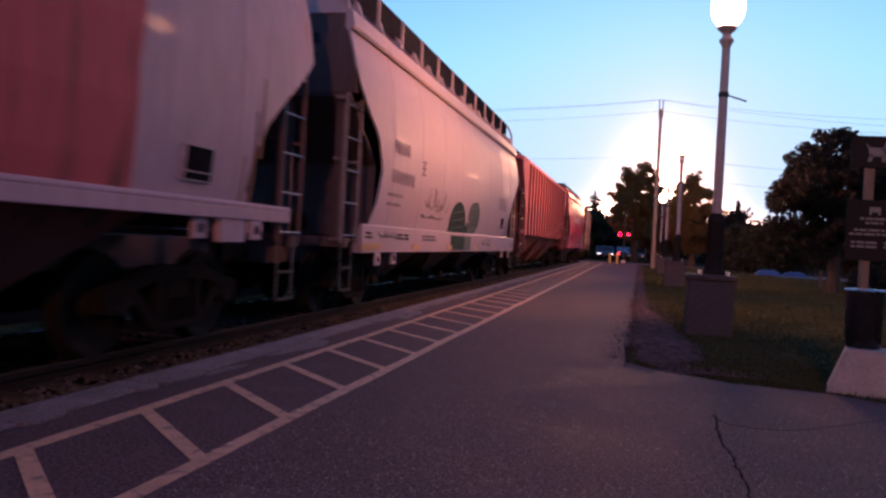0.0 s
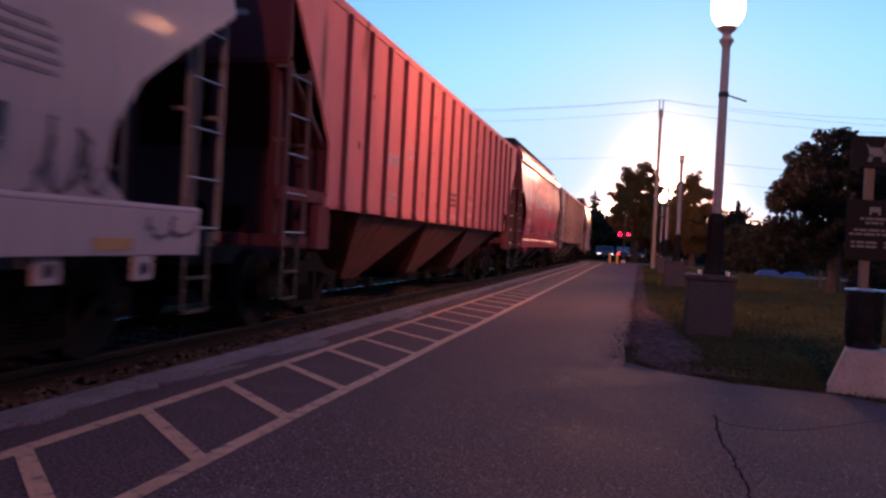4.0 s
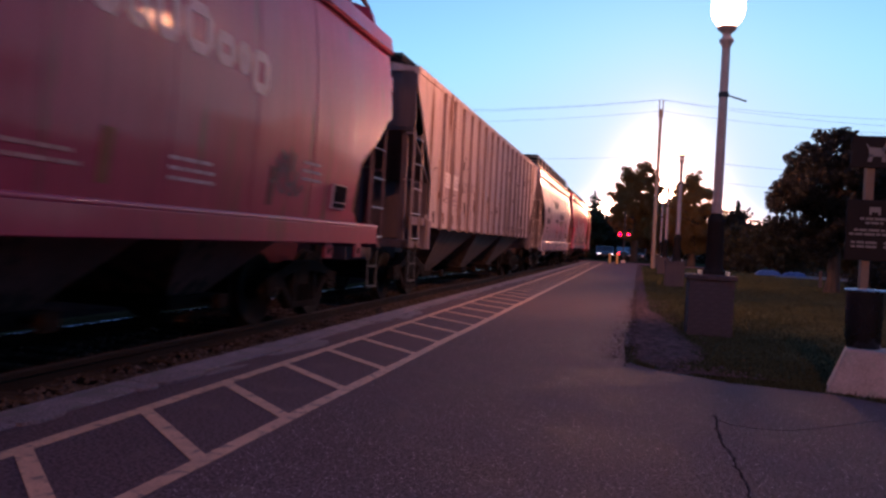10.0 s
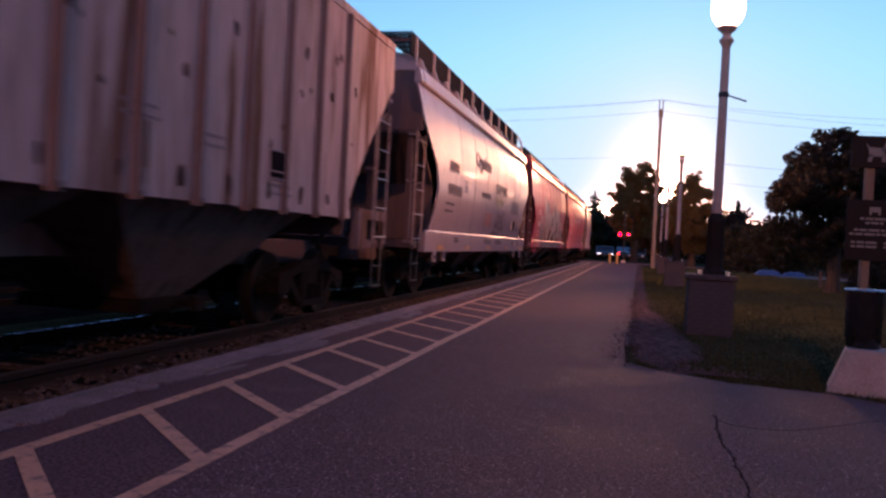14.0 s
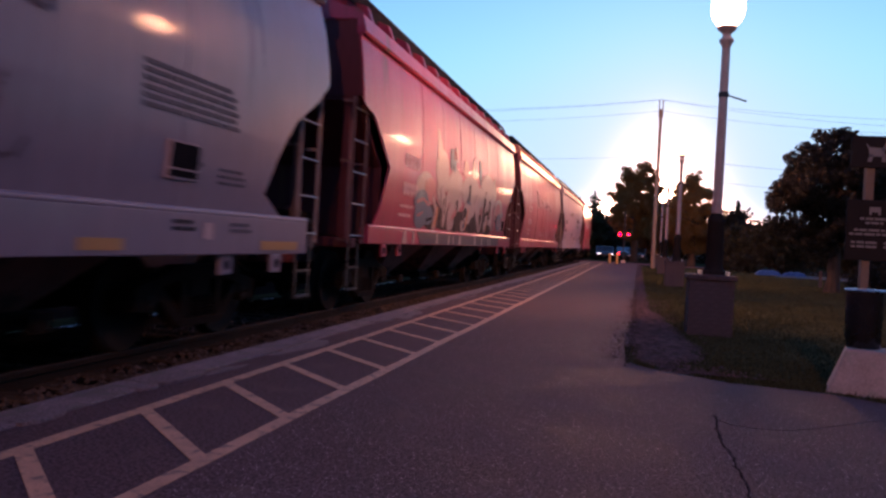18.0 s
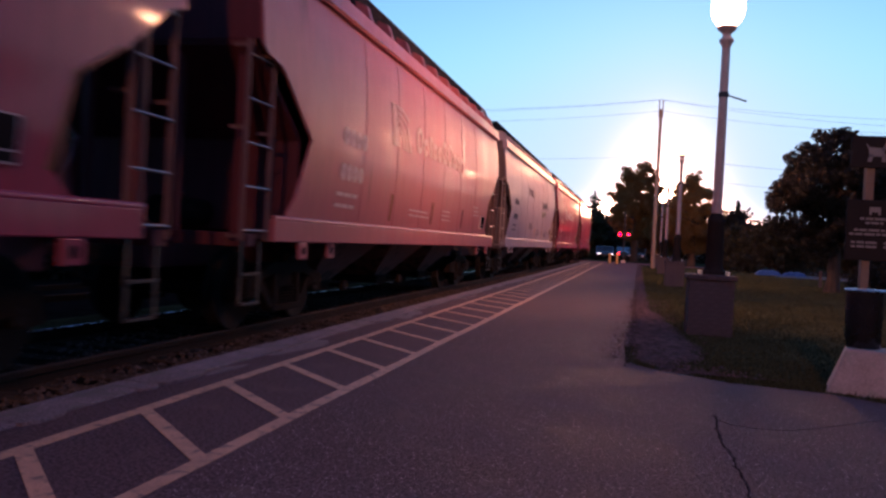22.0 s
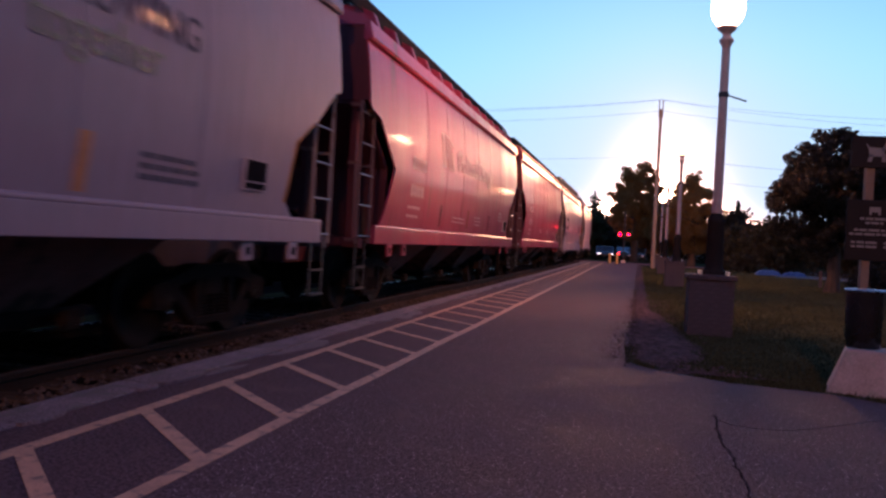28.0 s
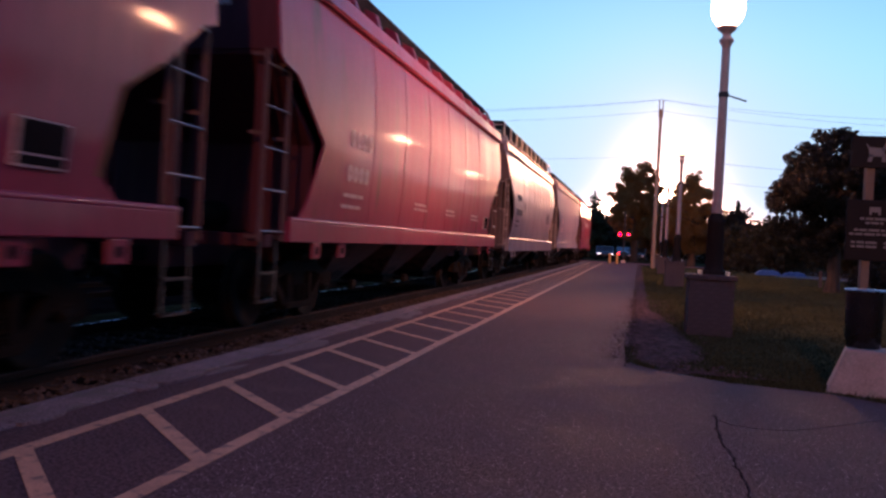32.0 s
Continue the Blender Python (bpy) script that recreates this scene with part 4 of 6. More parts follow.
        ob = part("coupler", shared("coupler", coupler_mesh, TRUCK), TRUCK, car, "rusty cast coupler")
        ob.matrix_basis = pose(0, e * half, 0, rz=0 if e > 0 else 180)
        bm = B()
        rod(bm, (0.3, e * (half - 1.15), 1.35), (0.3, e * (half - 0.25), 1.35), 0.16, n=14)
        part("brake_cylinder", bm, TRUCK, car)
        if e > 0:
            bm = B()
            rod(bm, (-0.9, e * (half - 0.02), 2.1), (-0.9, e * (half + 0.05), 2.1), 0.28, n=18)
            part("brake_wheel", bm, TRUCK, car)
    # underside
    bm = B()
    box(bm, -0.32, 0.32, -(half - 2.9), half - 2.9, 0.85, 1.15, 0.02)
    part("centre_sill", bm, ends if kind != "ribbed" else body, car)
    nb = spec.get("bays", 3)
    span = 2 * (half - 2.7) / nb
    for i in range(nb):
        yc = -(half - 2.7) + span * (i + 0.5)
        bay = part("hopper_bay", hopper_bay(kind, span / 2 - 0.04), spec.get("bay", BAYSHADE), car)
        bay.matrix_basis = pose(0, yc, 0)
        ob = part("outlet_gate", shared("outlet_gate", gate_mesh, TRUCK), TRUCK, bay)
    # trucks
    sets = []
    for e in (-1, 1):
        yc = e * (half - reach - 1.75)
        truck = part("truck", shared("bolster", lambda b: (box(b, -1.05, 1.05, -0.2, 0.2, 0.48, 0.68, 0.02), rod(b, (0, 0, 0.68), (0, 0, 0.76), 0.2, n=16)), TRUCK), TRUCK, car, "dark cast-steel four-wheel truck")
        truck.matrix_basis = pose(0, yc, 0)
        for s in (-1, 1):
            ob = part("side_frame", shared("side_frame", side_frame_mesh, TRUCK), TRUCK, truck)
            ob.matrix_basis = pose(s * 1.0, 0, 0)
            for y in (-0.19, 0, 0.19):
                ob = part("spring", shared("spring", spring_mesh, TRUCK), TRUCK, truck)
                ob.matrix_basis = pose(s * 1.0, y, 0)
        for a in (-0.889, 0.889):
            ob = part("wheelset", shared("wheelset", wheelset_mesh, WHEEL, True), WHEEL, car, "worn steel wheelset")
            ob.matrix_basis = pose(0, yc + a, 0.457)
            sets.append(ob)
    return car, sets


# ---- marks on the cars ----
def words(name, text, size, car, y, z, x, material):
    """Lettering laid flat on the side that faces the platform."""
    cu = bpy.data.curves.new(name, "FONT")
    cu.body, cu.size, cu.extrude = text, size, 0.002
    ob = bpy.data.objects.new(name, cu)
    me = bpy.data.meshes.new_from_object(ob)
    bpy.data.objects.remove(ob)
    me.materials.clear()
    out = part(name, me, material, car)
    out.matrix_basis = pose(x, y, z, 90, 0, 90)


def small_print(car, prof, s, half, y, z, rows, w, material, h=0.045, pitch=0.085):
    bm = B()
    for r in range(rows):
        k = 3 + (r * 7) % 3
        bars(bm, prof, s, y, z - r * pitch, [w / k * (0.8 + 0.3 * ((r + i) % 2)) for i in range(k)], h, 0.03)
    tagged(part("small_print", bm, material, car), kind="stuff")


def open_blocks(name, car, prof, s, y, z, widths, heights, material, gap=0.05, line=0.04, lift=0.006):
    """A mark's characters as plain hollow blocks with clipped corners, one part each."""
    for k, w in enumerate(widths):
        h = heights[k % len(heights)]
        drop = 0.12 if h < 0 else 0.0
        z0, z1 = z - drop, z + abs(h)
        c = min(w, abs(h)) * 0.28
        ring = lambda d: [(y + c, z0 + d), (y + w - c, z0 + d), (y + w - d, z0 + c), (y + w - d, z1 - c), (y + w - c, z1 - d), (y + c, z1 - d), (y + d, z1 - c), (y + d, z0 + c)]
        outer, inner = ring(0.0), ring(line)
        bm = B()
        for i in range(8):
            j = (i + 1) % 8
            decal(bm, prof, s, [outer[i], outer[j], inner[j], inner[i]], lift)
        bmesh.ops.remove_doubles(bm, verts=bm.verts[:], dist=0.002)
        part(name, bm, material, car)
        y += w + gap


def number_marks(car, prof, s, half, y, material, z=2.36, h=0.22, digits=4, w=0.185):
    open_blocks("reporting_mark", car, prof, s, y, z, [w] * 4, [h], material, 0.05, 0.07)
    open_blocks("car_number", car, prof, s, y - 0.04, z - 0.47, [w] * digits, [h], material, 0.04, 0.08)
    small_print(car, prof, s, half, y - 0.12, z - 0.68, 1, 0.8, material, 0.05)
    small_print(car, prof, s, half, y - 0.15, z - 0.83, 1, 0.75, material, 0.05)


def strip(car, prof, s, y, z0, z1, material, label, w=0.14, lean=0.02):
    bm = B()
    decal(bm, prof, s, [(y, z0), (y + w * 0.9, z0), (y + w + lean, z1), (y + lean, z1)], 0.004)
    part("marker_strip", bm, material, car, label)


def end_panel(car, prof, s, y, z, material):
    """A small stencilled frame of two short lines between uprights."""
    bm = B()
    for dz in (0.0, 0.11, 0.22):
        decal(bm, prof, s, [(y, z + dz), (y + 0.26, z + dz), (y + 0.26, z + dz + 0.03), (y, z + dz + 0.03)])
    decal(bm, prof, s, [(y + 0.10, z), (y + 0.14, z), (y + 0.14, z + 0.25), (y + 0.10, z + 0.25)], 0.007)
    part("stencil_frame", bm, material, car)


def corp_marks(car, prof, s, half):
    glossy = car["label"].startswith("glossy")
    d = 0.15 if "faded" in car["label"] else 0.0
    ink = GHOST if d else TREAD
    number_marks(car, prof, s, half, -5.0 + d, TREAD)
    # emblem: a slanted shield of stripes beside a row of hollow letter blocks
    ye = -3.0 + d
    bm = B()
    decal(bm, prof, s, [(ye, 3.26), (ye + 0.22, 3.26), (ye + 0.46, 2.62), (ye + 0.14, 2.62)])
    for i in range(4):
        z0, r = 3.27 - i * 0.095, 1.0 - 0.13 * i
        pts = [(ye + 0.26 + 0.03 * i, z0), (ye + 0.62 * r, z0 - 0.02), (ye + 0.95 * r, z0 - 0.14), (ye + 0.95 * r - 0.02, z0 - 0.19), (ye + 0.60 * r, z0 - 0.08), (ye + 0.28 + 0.03 * i, z0 - 0.06)]
        decal(bm, prof, s, pts, 0.007 + 0.0004 * i)
    for i in range(3):
        y = ye + 0.50 + 0.17 * i
        decal(bm, prof, s, [(y, 2.88 + 0.05 * i), (y + 0.10, 2.88 + 0.05 * i), (y + 0.32, 2.60), (y + 0.19, 2.60)], 0.0065)
    part("emblem", bm, ink, car, "faded striped emblem" if d else "white striped emblem")
    open_blocks("letter_block", car, prof, s, -1.52 + d, 2.66, [0.40, 0.36, 0.22, 0.34, 0.30, 0.36, 0.46, 0.36, 0.24, 0.36], [0.44, 0.30, 0.40, 0.30, 0.30, 0.44, 0.44, 0.30, 0.30, -0.30], ink, 0.06, 0.105)
    small_print(car, prof, s, half, -1.65 + d, 1.64, 2, 1.3, DULLWHITE if not glossy else GHOST, 0.03)
    small_print(car, prof, s, half, 0.75 + d, 1.73, 3, 0.68, DULLWHITE, 0.032)
    small_print(car, prof, s, half, 4.02 if d else 3.45 if glossy else 4.09, 1.97, 3, 0.48, DULLWHITE, 0.034, 0.095)
    strip(car, prof, s, -0.14 + d, 1.46, 1.87, RUSTRUN, "upright rust-brown strip")
    strip(car, prof, s, 2.60 + d, 1.45, 1.86, DARKRED, "dull dark red strip")
    strip(car, prof, s, -2.78 + d, 1.43, 1.85, RUSTRUN if d else DARKRED, "upright rust-brown strip")
    if glossy:
        scrawl(car, prof, s, 2.9, 1.84, 0.5, 0.48, 21, SCRAWL, 7, 0.018)
        scrawl(car, prof, s, -3.68, 1.77, 0.7, 0.40, 22, DECALDARK, 6, 0.022)


def plain_marks(car, prof, s, half):
    number_marks(car, prof, s, half, -5.0, TREAD)
    for yy in (-1.6, 0.8, 3.4):
        small_print(car, prof, s, half, yy, 1.75, 2, 0.8, TREAD)


def wild_marks(car, prof, s, half):
    number_marks(car, prof, s, half, -5.05, TREAD)
    domes = [blob(-3.65, 2.08, 0.64, 0.30, 28, 0.03, 1), blob(-2.45, 2.52, 0.52, 0.40, 28, 0.05, 2), stroke(-2.60, 2.55, -2.86, 3.26, 0.34, 0.05), blob(-1.22, 2.26, 0.74, 0.37, 28, 0.04, 3), blob(0.40, 2.30, 0.92, 0.36, 28, 0.04, 4), blob(2.68, 2.42, 1.06, 0.44, 30, 0.05, 5), blob(-2.2, 2.15, 0.6, 0.35, 26, 0.05, 6), blob(1.5, 2.15, 0.6, 0.30, 26, 0.05, 7), blob(4.36, 2.03, 0.62, 0.33, 28, 0.03, 8), stroke(0.45, 2.5, 0.62, 3.06, 0.16, 0.03), stroke(3.4, 2.4, 3.55, 2.9, 0.2, 0.03)]
    grow = lambda pts, k: [(sum(p[0] for p in pts) / len(pts) + k * (q[0] - sum(p[0] for p in pts) / len(pts)), sum(p[1] for p in pts) / len(pts) + k * (q[1] - sum(p[1] for p in pts) / len(pts))) for q in pts]
    layers = (
        ("graffiti_rim", HALO, [grow(p, 1.09) for p in domes]),
        ("graffiti_shade", OLIVE, [blob(-2.9 + 0.95 * i, 1.60, 0.85, 0.24, 26, 0.03, i) for i in range(7)]),
        ("graffiti_cloud", PALE, domes),
        ("graffiti_swirl", SPRAYR, [blob(-3.30, 2.10, 0.40, 0.22, 26, 0.06, 2), blob(-0.25, 2.77, 0.34, 0.17, 22, 0.10, 3), blob(4.22, 2.0, 0.47, 0.25, 24, 0.05, 4), stroke(-3.0, 2.0, -2.9, 1.9, 0.2, 0.1)]),
        ("graffiti_swirl", SPRAYB, [blob(-3.78, 1.70, 0.52, 0.33, 26, 0.08, 3), blob(-4.12, 1.86, 0.22, 0.16, 22, 0.08, 1), blob(-3.3, 1.62, 0.34, 0.2, 22, 0.08, 5), blob(4.55, 1.73, 0.40, 0.24, 24, 0.08, 6)]),
        ("graffiti_patch", TEAL, [blob(-1.68, 2.84, 0.15, 0.24, 22, 0.10, 4), blob(-1.42, 2.72, 0.13, 0.13, 20, 0.08, 2), blob(1.40, 2.90, 0.15, 0.20, 22, 0.10, 3), stroke(1.45, 2.9, 1.52, 2.56, 0.14, 0.04), blob(-3.95, 1.95, 0.22, 0.10, 20, 0.1, 7), blob(5.05, 1.95, 0.14, 0.10, 20, 0.1, 8)]),
        ("graffiti_squiggle", SPRAYR, [stroke(-4.2, 1.82, -3.75, 1.90, 0.035, 0.03), stroke(-3.75, 1.90, -3.35, 1.80, 0.03, 0.03), stroke(-4.05, 1.58, -3.7, 1.66, 0.03, 0.02), stroke(4.4, 1.78, 4.6, 1.62, 0.05, 0.03)]),
        ("graffiti_ring", SPRAYW, [blob(-1.30, 2.96, 0.13, 0.17, 22, 0.04, 1)]),
        ("graffiti_letter", SPRAYW, [stroke(-3.12, 1.98, -2.72, 1.72, 0.05, 0.10), stroke(-2.72, 1.85, -2.80, 1.36, 0.12, 0.15), stroke(-2.42, 2.22, -2.08, 1.44, 0.17, 0.04), stroke(-1.86, 2.15, -2.04, 1.44, 0.13, 0.04), blob(-1.42, 1.66, 0.38, 0.29, 28, 0.04, 3), stroke(-1.15, 1.72, -0.55, 2.10, 0.10, 0.17), blob(0.36, 1.84, 0.62, 0.28, 28, 0.08, 4), blob(-0.18, 1.50, 0.24, 0.13, 24, 0.06, 6), stroke(1.00, 2.16, 1.74, 1.40, 0.20, 0.06), stroke(2.50, 2.34, 1.80, 1.40, 0.22, 0.05), stroke(2.46, 1.44, 2.80, 2.20, 0.12, 0.12), stroke(3.10, 2.32, 3.42, 1.48, 0.16, 0.12), stroke(2.30, 1.60, 3.20, 1.72, 0.05, 0.08), stroke(3.7, 2.2, 3.78, 1.5, 0.08, 0.04)]),
        ("graffiti_hole", OLIVE, [blob(-0.86, 1.58, 0.28, 0.20, 24, 0.08, 2), blob(-0.08, 1.80, 0.20, 0.11, 22, 0.08, 3), blob(0.88, 1.60, 0.32, 0.18, 24, 0.08, 4), stroke(2.26, 2.25, 2.06, 1.45, 0.10, 0.09), stroke(2.15, 1.80, 2.75, 1.95, 0.05, 0.06), stroke(2.96, 2.22, 2.80, 1.52, 0.10, 0.03), stroke(-1.0, 2.02, -0.78, 1.5, 0.06, 0.02), stroke(-2.2, 2.0, -2.25, 1.6, 0.05, 0.01), blob(3.05, 1.50, 0.34, 0.12, 22, 0.06, 6)]),
        ("graffiti_hole", SPRAYR, [stroke(-1.38, 1.62, -1.02, 1.80, 0.04, 0.09), blob(-1.29, 2.95, 0.05, 0.09, 18, 0.03, 2), stroke(1.70, 1.98, 1.86, 1.88, 0.06, 0.02), blob(-2.05, 2.12, 0.06, 0.05, 16, 0.05, 3)]),
        ("graffiti_stroke", ORANGE, [stroke(-2.68, 1.80, -2.76, 1.40, 0.05, 0.06), stroke(0.24, 1.90, 0.08, 1.42, 0.05, 0.06), stroke(2.66, 1.72, 2.6, 1.45, 0.04, 0.04)]),
        ("graffiti_stroke", DECALDARK, [stroke(0.28, 2.48, 0.25, 2.03, 0.03, 0.07), stroke(3.95, 1.88, 4.25, 1.83, 0.025, 0.02), stroke(3.95, 1.78, 4.2, 1.73, 0.025, 0.02), stroke(-2.9, 1.92, -2.6, 1.80, 0.03, 0.02), stroke(-3.4, 1.52, -3.0, 1.58, 0.03, 0.02)]),
        ("graffiti_stroke", SPRAYB, [stroke(0.02, 2.06, 0.46, 2.03, 0.04, 0.03), stroke(-0.16, 1.53, 0.06, 1.49, 0.05, 0.04)]))
    for k, (name, m, shapes) in enumerate(layers):
        for i, sh in enumerate(shapes):
            bm = B()
            decal(bm, prof, s, sh, 0.003 + 0.0014 * k + 0.00012 * i)
            part(name, bm, m, car, "spray-painted graffiti")
    sill = [(1.0, 1.592), (1.4, 1.592)]
    bm = B()
    decal(bm, sill, s, [(-3.9, 1.075), (4.6, 1.075), (4.6, 1.29), (-4.1, 1.29)], 0.004)
    part("overspray", bm, OVERSPRAY, car, "slate overspray on the sill")
    for y, w in ((-4.9, 0.3), (-4.35, 0.16), (-2.65, 0.14), (-1.62, 0.14), (-1.2, 0.08), (-0.53, 0.24), (1.19, 0.2), (2.1, 0.1), (2.95, 0.12), (3.3, 0.12)):
        bm = B()
        decal(bm, sill, s, [(y - w / 2, 1.08), (y + w / 2, 1.08), (y + 0.3 * w, 1.285), (y - 0.2 * w, 1.285)], 0.006)
        part("paint_drip", bm, SPRAYW, car)


OVERSPRAY = mat("slate_overspray", (0.042, 0.034, 0.046), 0.6, vary=0.4, scale=2, bump=0.02, spec=0.2)
SILL = [(0.9, 1.592), (1.4, 1.592)]


def sill_marks(car, s, reflectors, stencils):
    for y, c in reflectors:
        bm = B()
        decal(bm, SILL, s, [(y, 0.975), (y + c, 0.975), (y + c, 1.065), (y, 1.065)], 0.006)
        part("reflector", bm, REFLECT, car, "orange-yellow reflector strip")
    for y, c, m in stencils:
        small_print(car, SILL, s, 0, y, 1.20, 2, c, m, 0.035, 0.06)


def old_marks(car, prof, s, half):
    number_marks(car, prof, s, half, -half + 1.72, SLATE, 2.56, 0.22, 6)
    small_print(car, prof, s, half, 3.3, 2.44, 6, 1.4, SLATE, 0.04, 0.07)
    end_panel(car, prof, s, -half + 3.5, 2.28, SLATE)


def green_marks(car, prof, s, half):
    number_marks(car, prof, s, half, -6.05, FAINT, 2.50, 0.22, 6)
    small_print(car, prof, s, half, 4.1, 2.40, 5, 1.3, FAINT, 0.034, 0.075)
    end_panel(car, prof, s, -4.32, 2.30, SCRAWL)
    sill_marks(car, s, [(-7.35, 0.9), (-4.64, 0.48), (-2.0, 0.46), (0.72, 0.46), (3.26, 0.48), (5.9, 0.45)], [(-7.15, 0.2, DECALDARK), (-5.58, 0.28, DECALDARK), (-5.15, 0.14, DECALDARK), (-4.0, 1.0, SLATE)])
    bm = B()
    decal(bm, prof, s, [p for p in blob(-1.0, 1.56, 0.74, 0.46, 30, 0.03, 1)], 0.012)
    decal(bm, prof, s, [(-1.8, 1.34), (0.15, 1.34), (0.1, 1.52), (-1.74, 1.52)], 0.0125)
    part("graffiti", bm, GREEN, car, "dark green sprayed graffiti")
    bm = B()
    decal(bm, prof, s, blob(0.76, 1.74, 0.64, 0.37, 30, 0.03, 2), 0.0118)
    decal(bm, prof, s, [(0.0, 1.36), (0.9, 1.36), (1.1, 1.52), (-0.1, 1.6)], 0.0122)
    part("graffiti", bm, PALEGREEN, car, "faded grey-green sprayed graffiti")
    bm = B()
    decal(bm, SILL, s, [(-1.68, 0.96), (-0.35, 0.96), (-0.3, 1.28), (-1.66, 1.28)], 0.005)
    part("graffiti", bm, GREEN, car)
    bm = B()
    decal(bm, SILL, s, [(-0.34, 0.96), (0.40, 0.96), (0.46, 1.28), (-0.29, 1.28)], 0.005)
    part("graffiti", bm, PALEGREEN, car)
    for i in range(7):
        for cy, cz, r, m in ((-1.0, 1.56, 0.66, PALEGREEN if i % 2 else DECALDARK), (0.76, 1.74, 0.58, GREEN)):
            z = cz - 0.20 + 0.085 * i
            k = r * math.sqrt(max(0.05, 1 - ((z - cz) / 0.46) ** 2)) * 0.85
            bm = B()
            decal(bm, prof, s, stroke(cy - k, z - 0.03, cy + k * 0.9, z + 0.05, 0.006, 0.012), 0.0145)
            part("graffiti_stripe", bm, m, car)
    scrawl(car, prof, s, -3.15, 1.92, 1.3, 0.40, 3, SCRAWL, 7)
    scrawl(car, prof, s, -3.55, 1.59, 0.9, 0.06, 4, SCRAWL, 3)
    scrawl(car, prof, s, 5.5, 1.55, 0.55, 0.55, 5, SCRAWL, 6)
    scrawl(car, SILL, s, 2.3, 1.16, 1.1, 0.2, 6, SLATE, 6)
    scrawl(car, SILL, s, -6.2, 1.21, 0.8, 0.14, 7, SLATE, 6)
    scrawl(car, SILL, s, half - 1.1, 1.15, 0.4, 0.2, 8, SCRAWL, 3)


def slogan_marks(car, prof, s, half):
    number_marks(car, prof, s, half, -half + 1.9, SLATE, 2.42, 0.2)
    words("slogan", "GROWING", 0.40, car, 1.98, 2.66, 1.612, SLATE)
    words("slogan", "together", 0.42, car, 1.95, 2.34, 1.612, TOGETHER)
    open_blocks("letter_block", car, prof, s, -2.2, 2.92, [0.30, 0.26, 0.18, 0.12, 0.26, 0.36], [0.36, 0.26, 0.26], FAINT, 0.06, 0.085)
    for y, z in ((0.7, 1.72), (3.25, 1.70), (-1.6, 1.9)):
        small_print(car, prof, s, half, y, z, 3, 0.8, SLATE)
    strip(car, prof, s, 2.5, 1.38, 1.81, ORANGE, "upright orange strip")
    strip(car, prof, s, 0.0, 1.38, 1.81, ORANGE, "upright orange strip")


def brand_marks(car, prof, s, half):
    number_marks(car, prof, s, half, -5.15, SLATE, 2.58, 0.24, 6)
    small_print(car, prof, s, half, 3.4, 2.42, 6, 1.45, SLATE, 0.04, 0.066)
    end_panel(car, prof, s, -3.56, 2.26, SLATE)
    sill_marks(car, s, [(-5.8, 0.5), (-3.12, 0.47), (-0.42, 0.5), (5.56, 0.9), (2.75, 0.5)], [(-4.3, 0.3, DECALDARK), (-0.82, 0.95, SLATE), (0.9, 1.0, SLATE), (3.92, 0.26, DECALDARK), (4.90, 0.34, SLATE)])
    bm = B()
    decal(bm, SILL, s, [(4.42, 1.07), (4.57, 1.07), (4.57, 1.22), (4.42, 1.22)], 0.006)
    part("label_plate", bm, TREAD, car, "small white plate on the sill")
    small_print(car, prof, s, half, 4.67, 1.70, 3, 0.42, SLATE, 0.03, 0.06)
    x = 1.632
    words("slogan", "GROWING", 0.40, car, 0.40, 2.50, x, SLATE)
    words("slogan", "together", 0.42, car, 0.37, 2.20, x, TOGETHER)
    open_blocks("letter_block", car, prof, s, -2.35, 2.96, [0.44, 0.30, 0.22, 0.12, 0.30, 0.40], [0.36, -0.26, 0.26, 0.34, 0.26, 0.26], SLATE, 0.06, 0.085)
    open_blocks("letter_block", car, prof, s, -1.5, 2.28, [0.13] * 8, [0.14], SLATE, 0.03, 0.035)
    small_print(car, prof, s, half, -0.85, 1.88, 5, 0.95, SPRAYR, 0.045, 0.068)
    small_print(car, prof, s, half, 3.9, 1.78, 2, 0.4, SLATE, 0.04, 0.07)
    scrawl(car, prof, s, 1.3, 1.78, 1.1, 0.50, 11, SCRAWL, 9, 0.02)
    scrawl(car, prof, s, 0.8, 1.45, 0.8, 0.10, 12, SCRAWL, 4, 0.02)


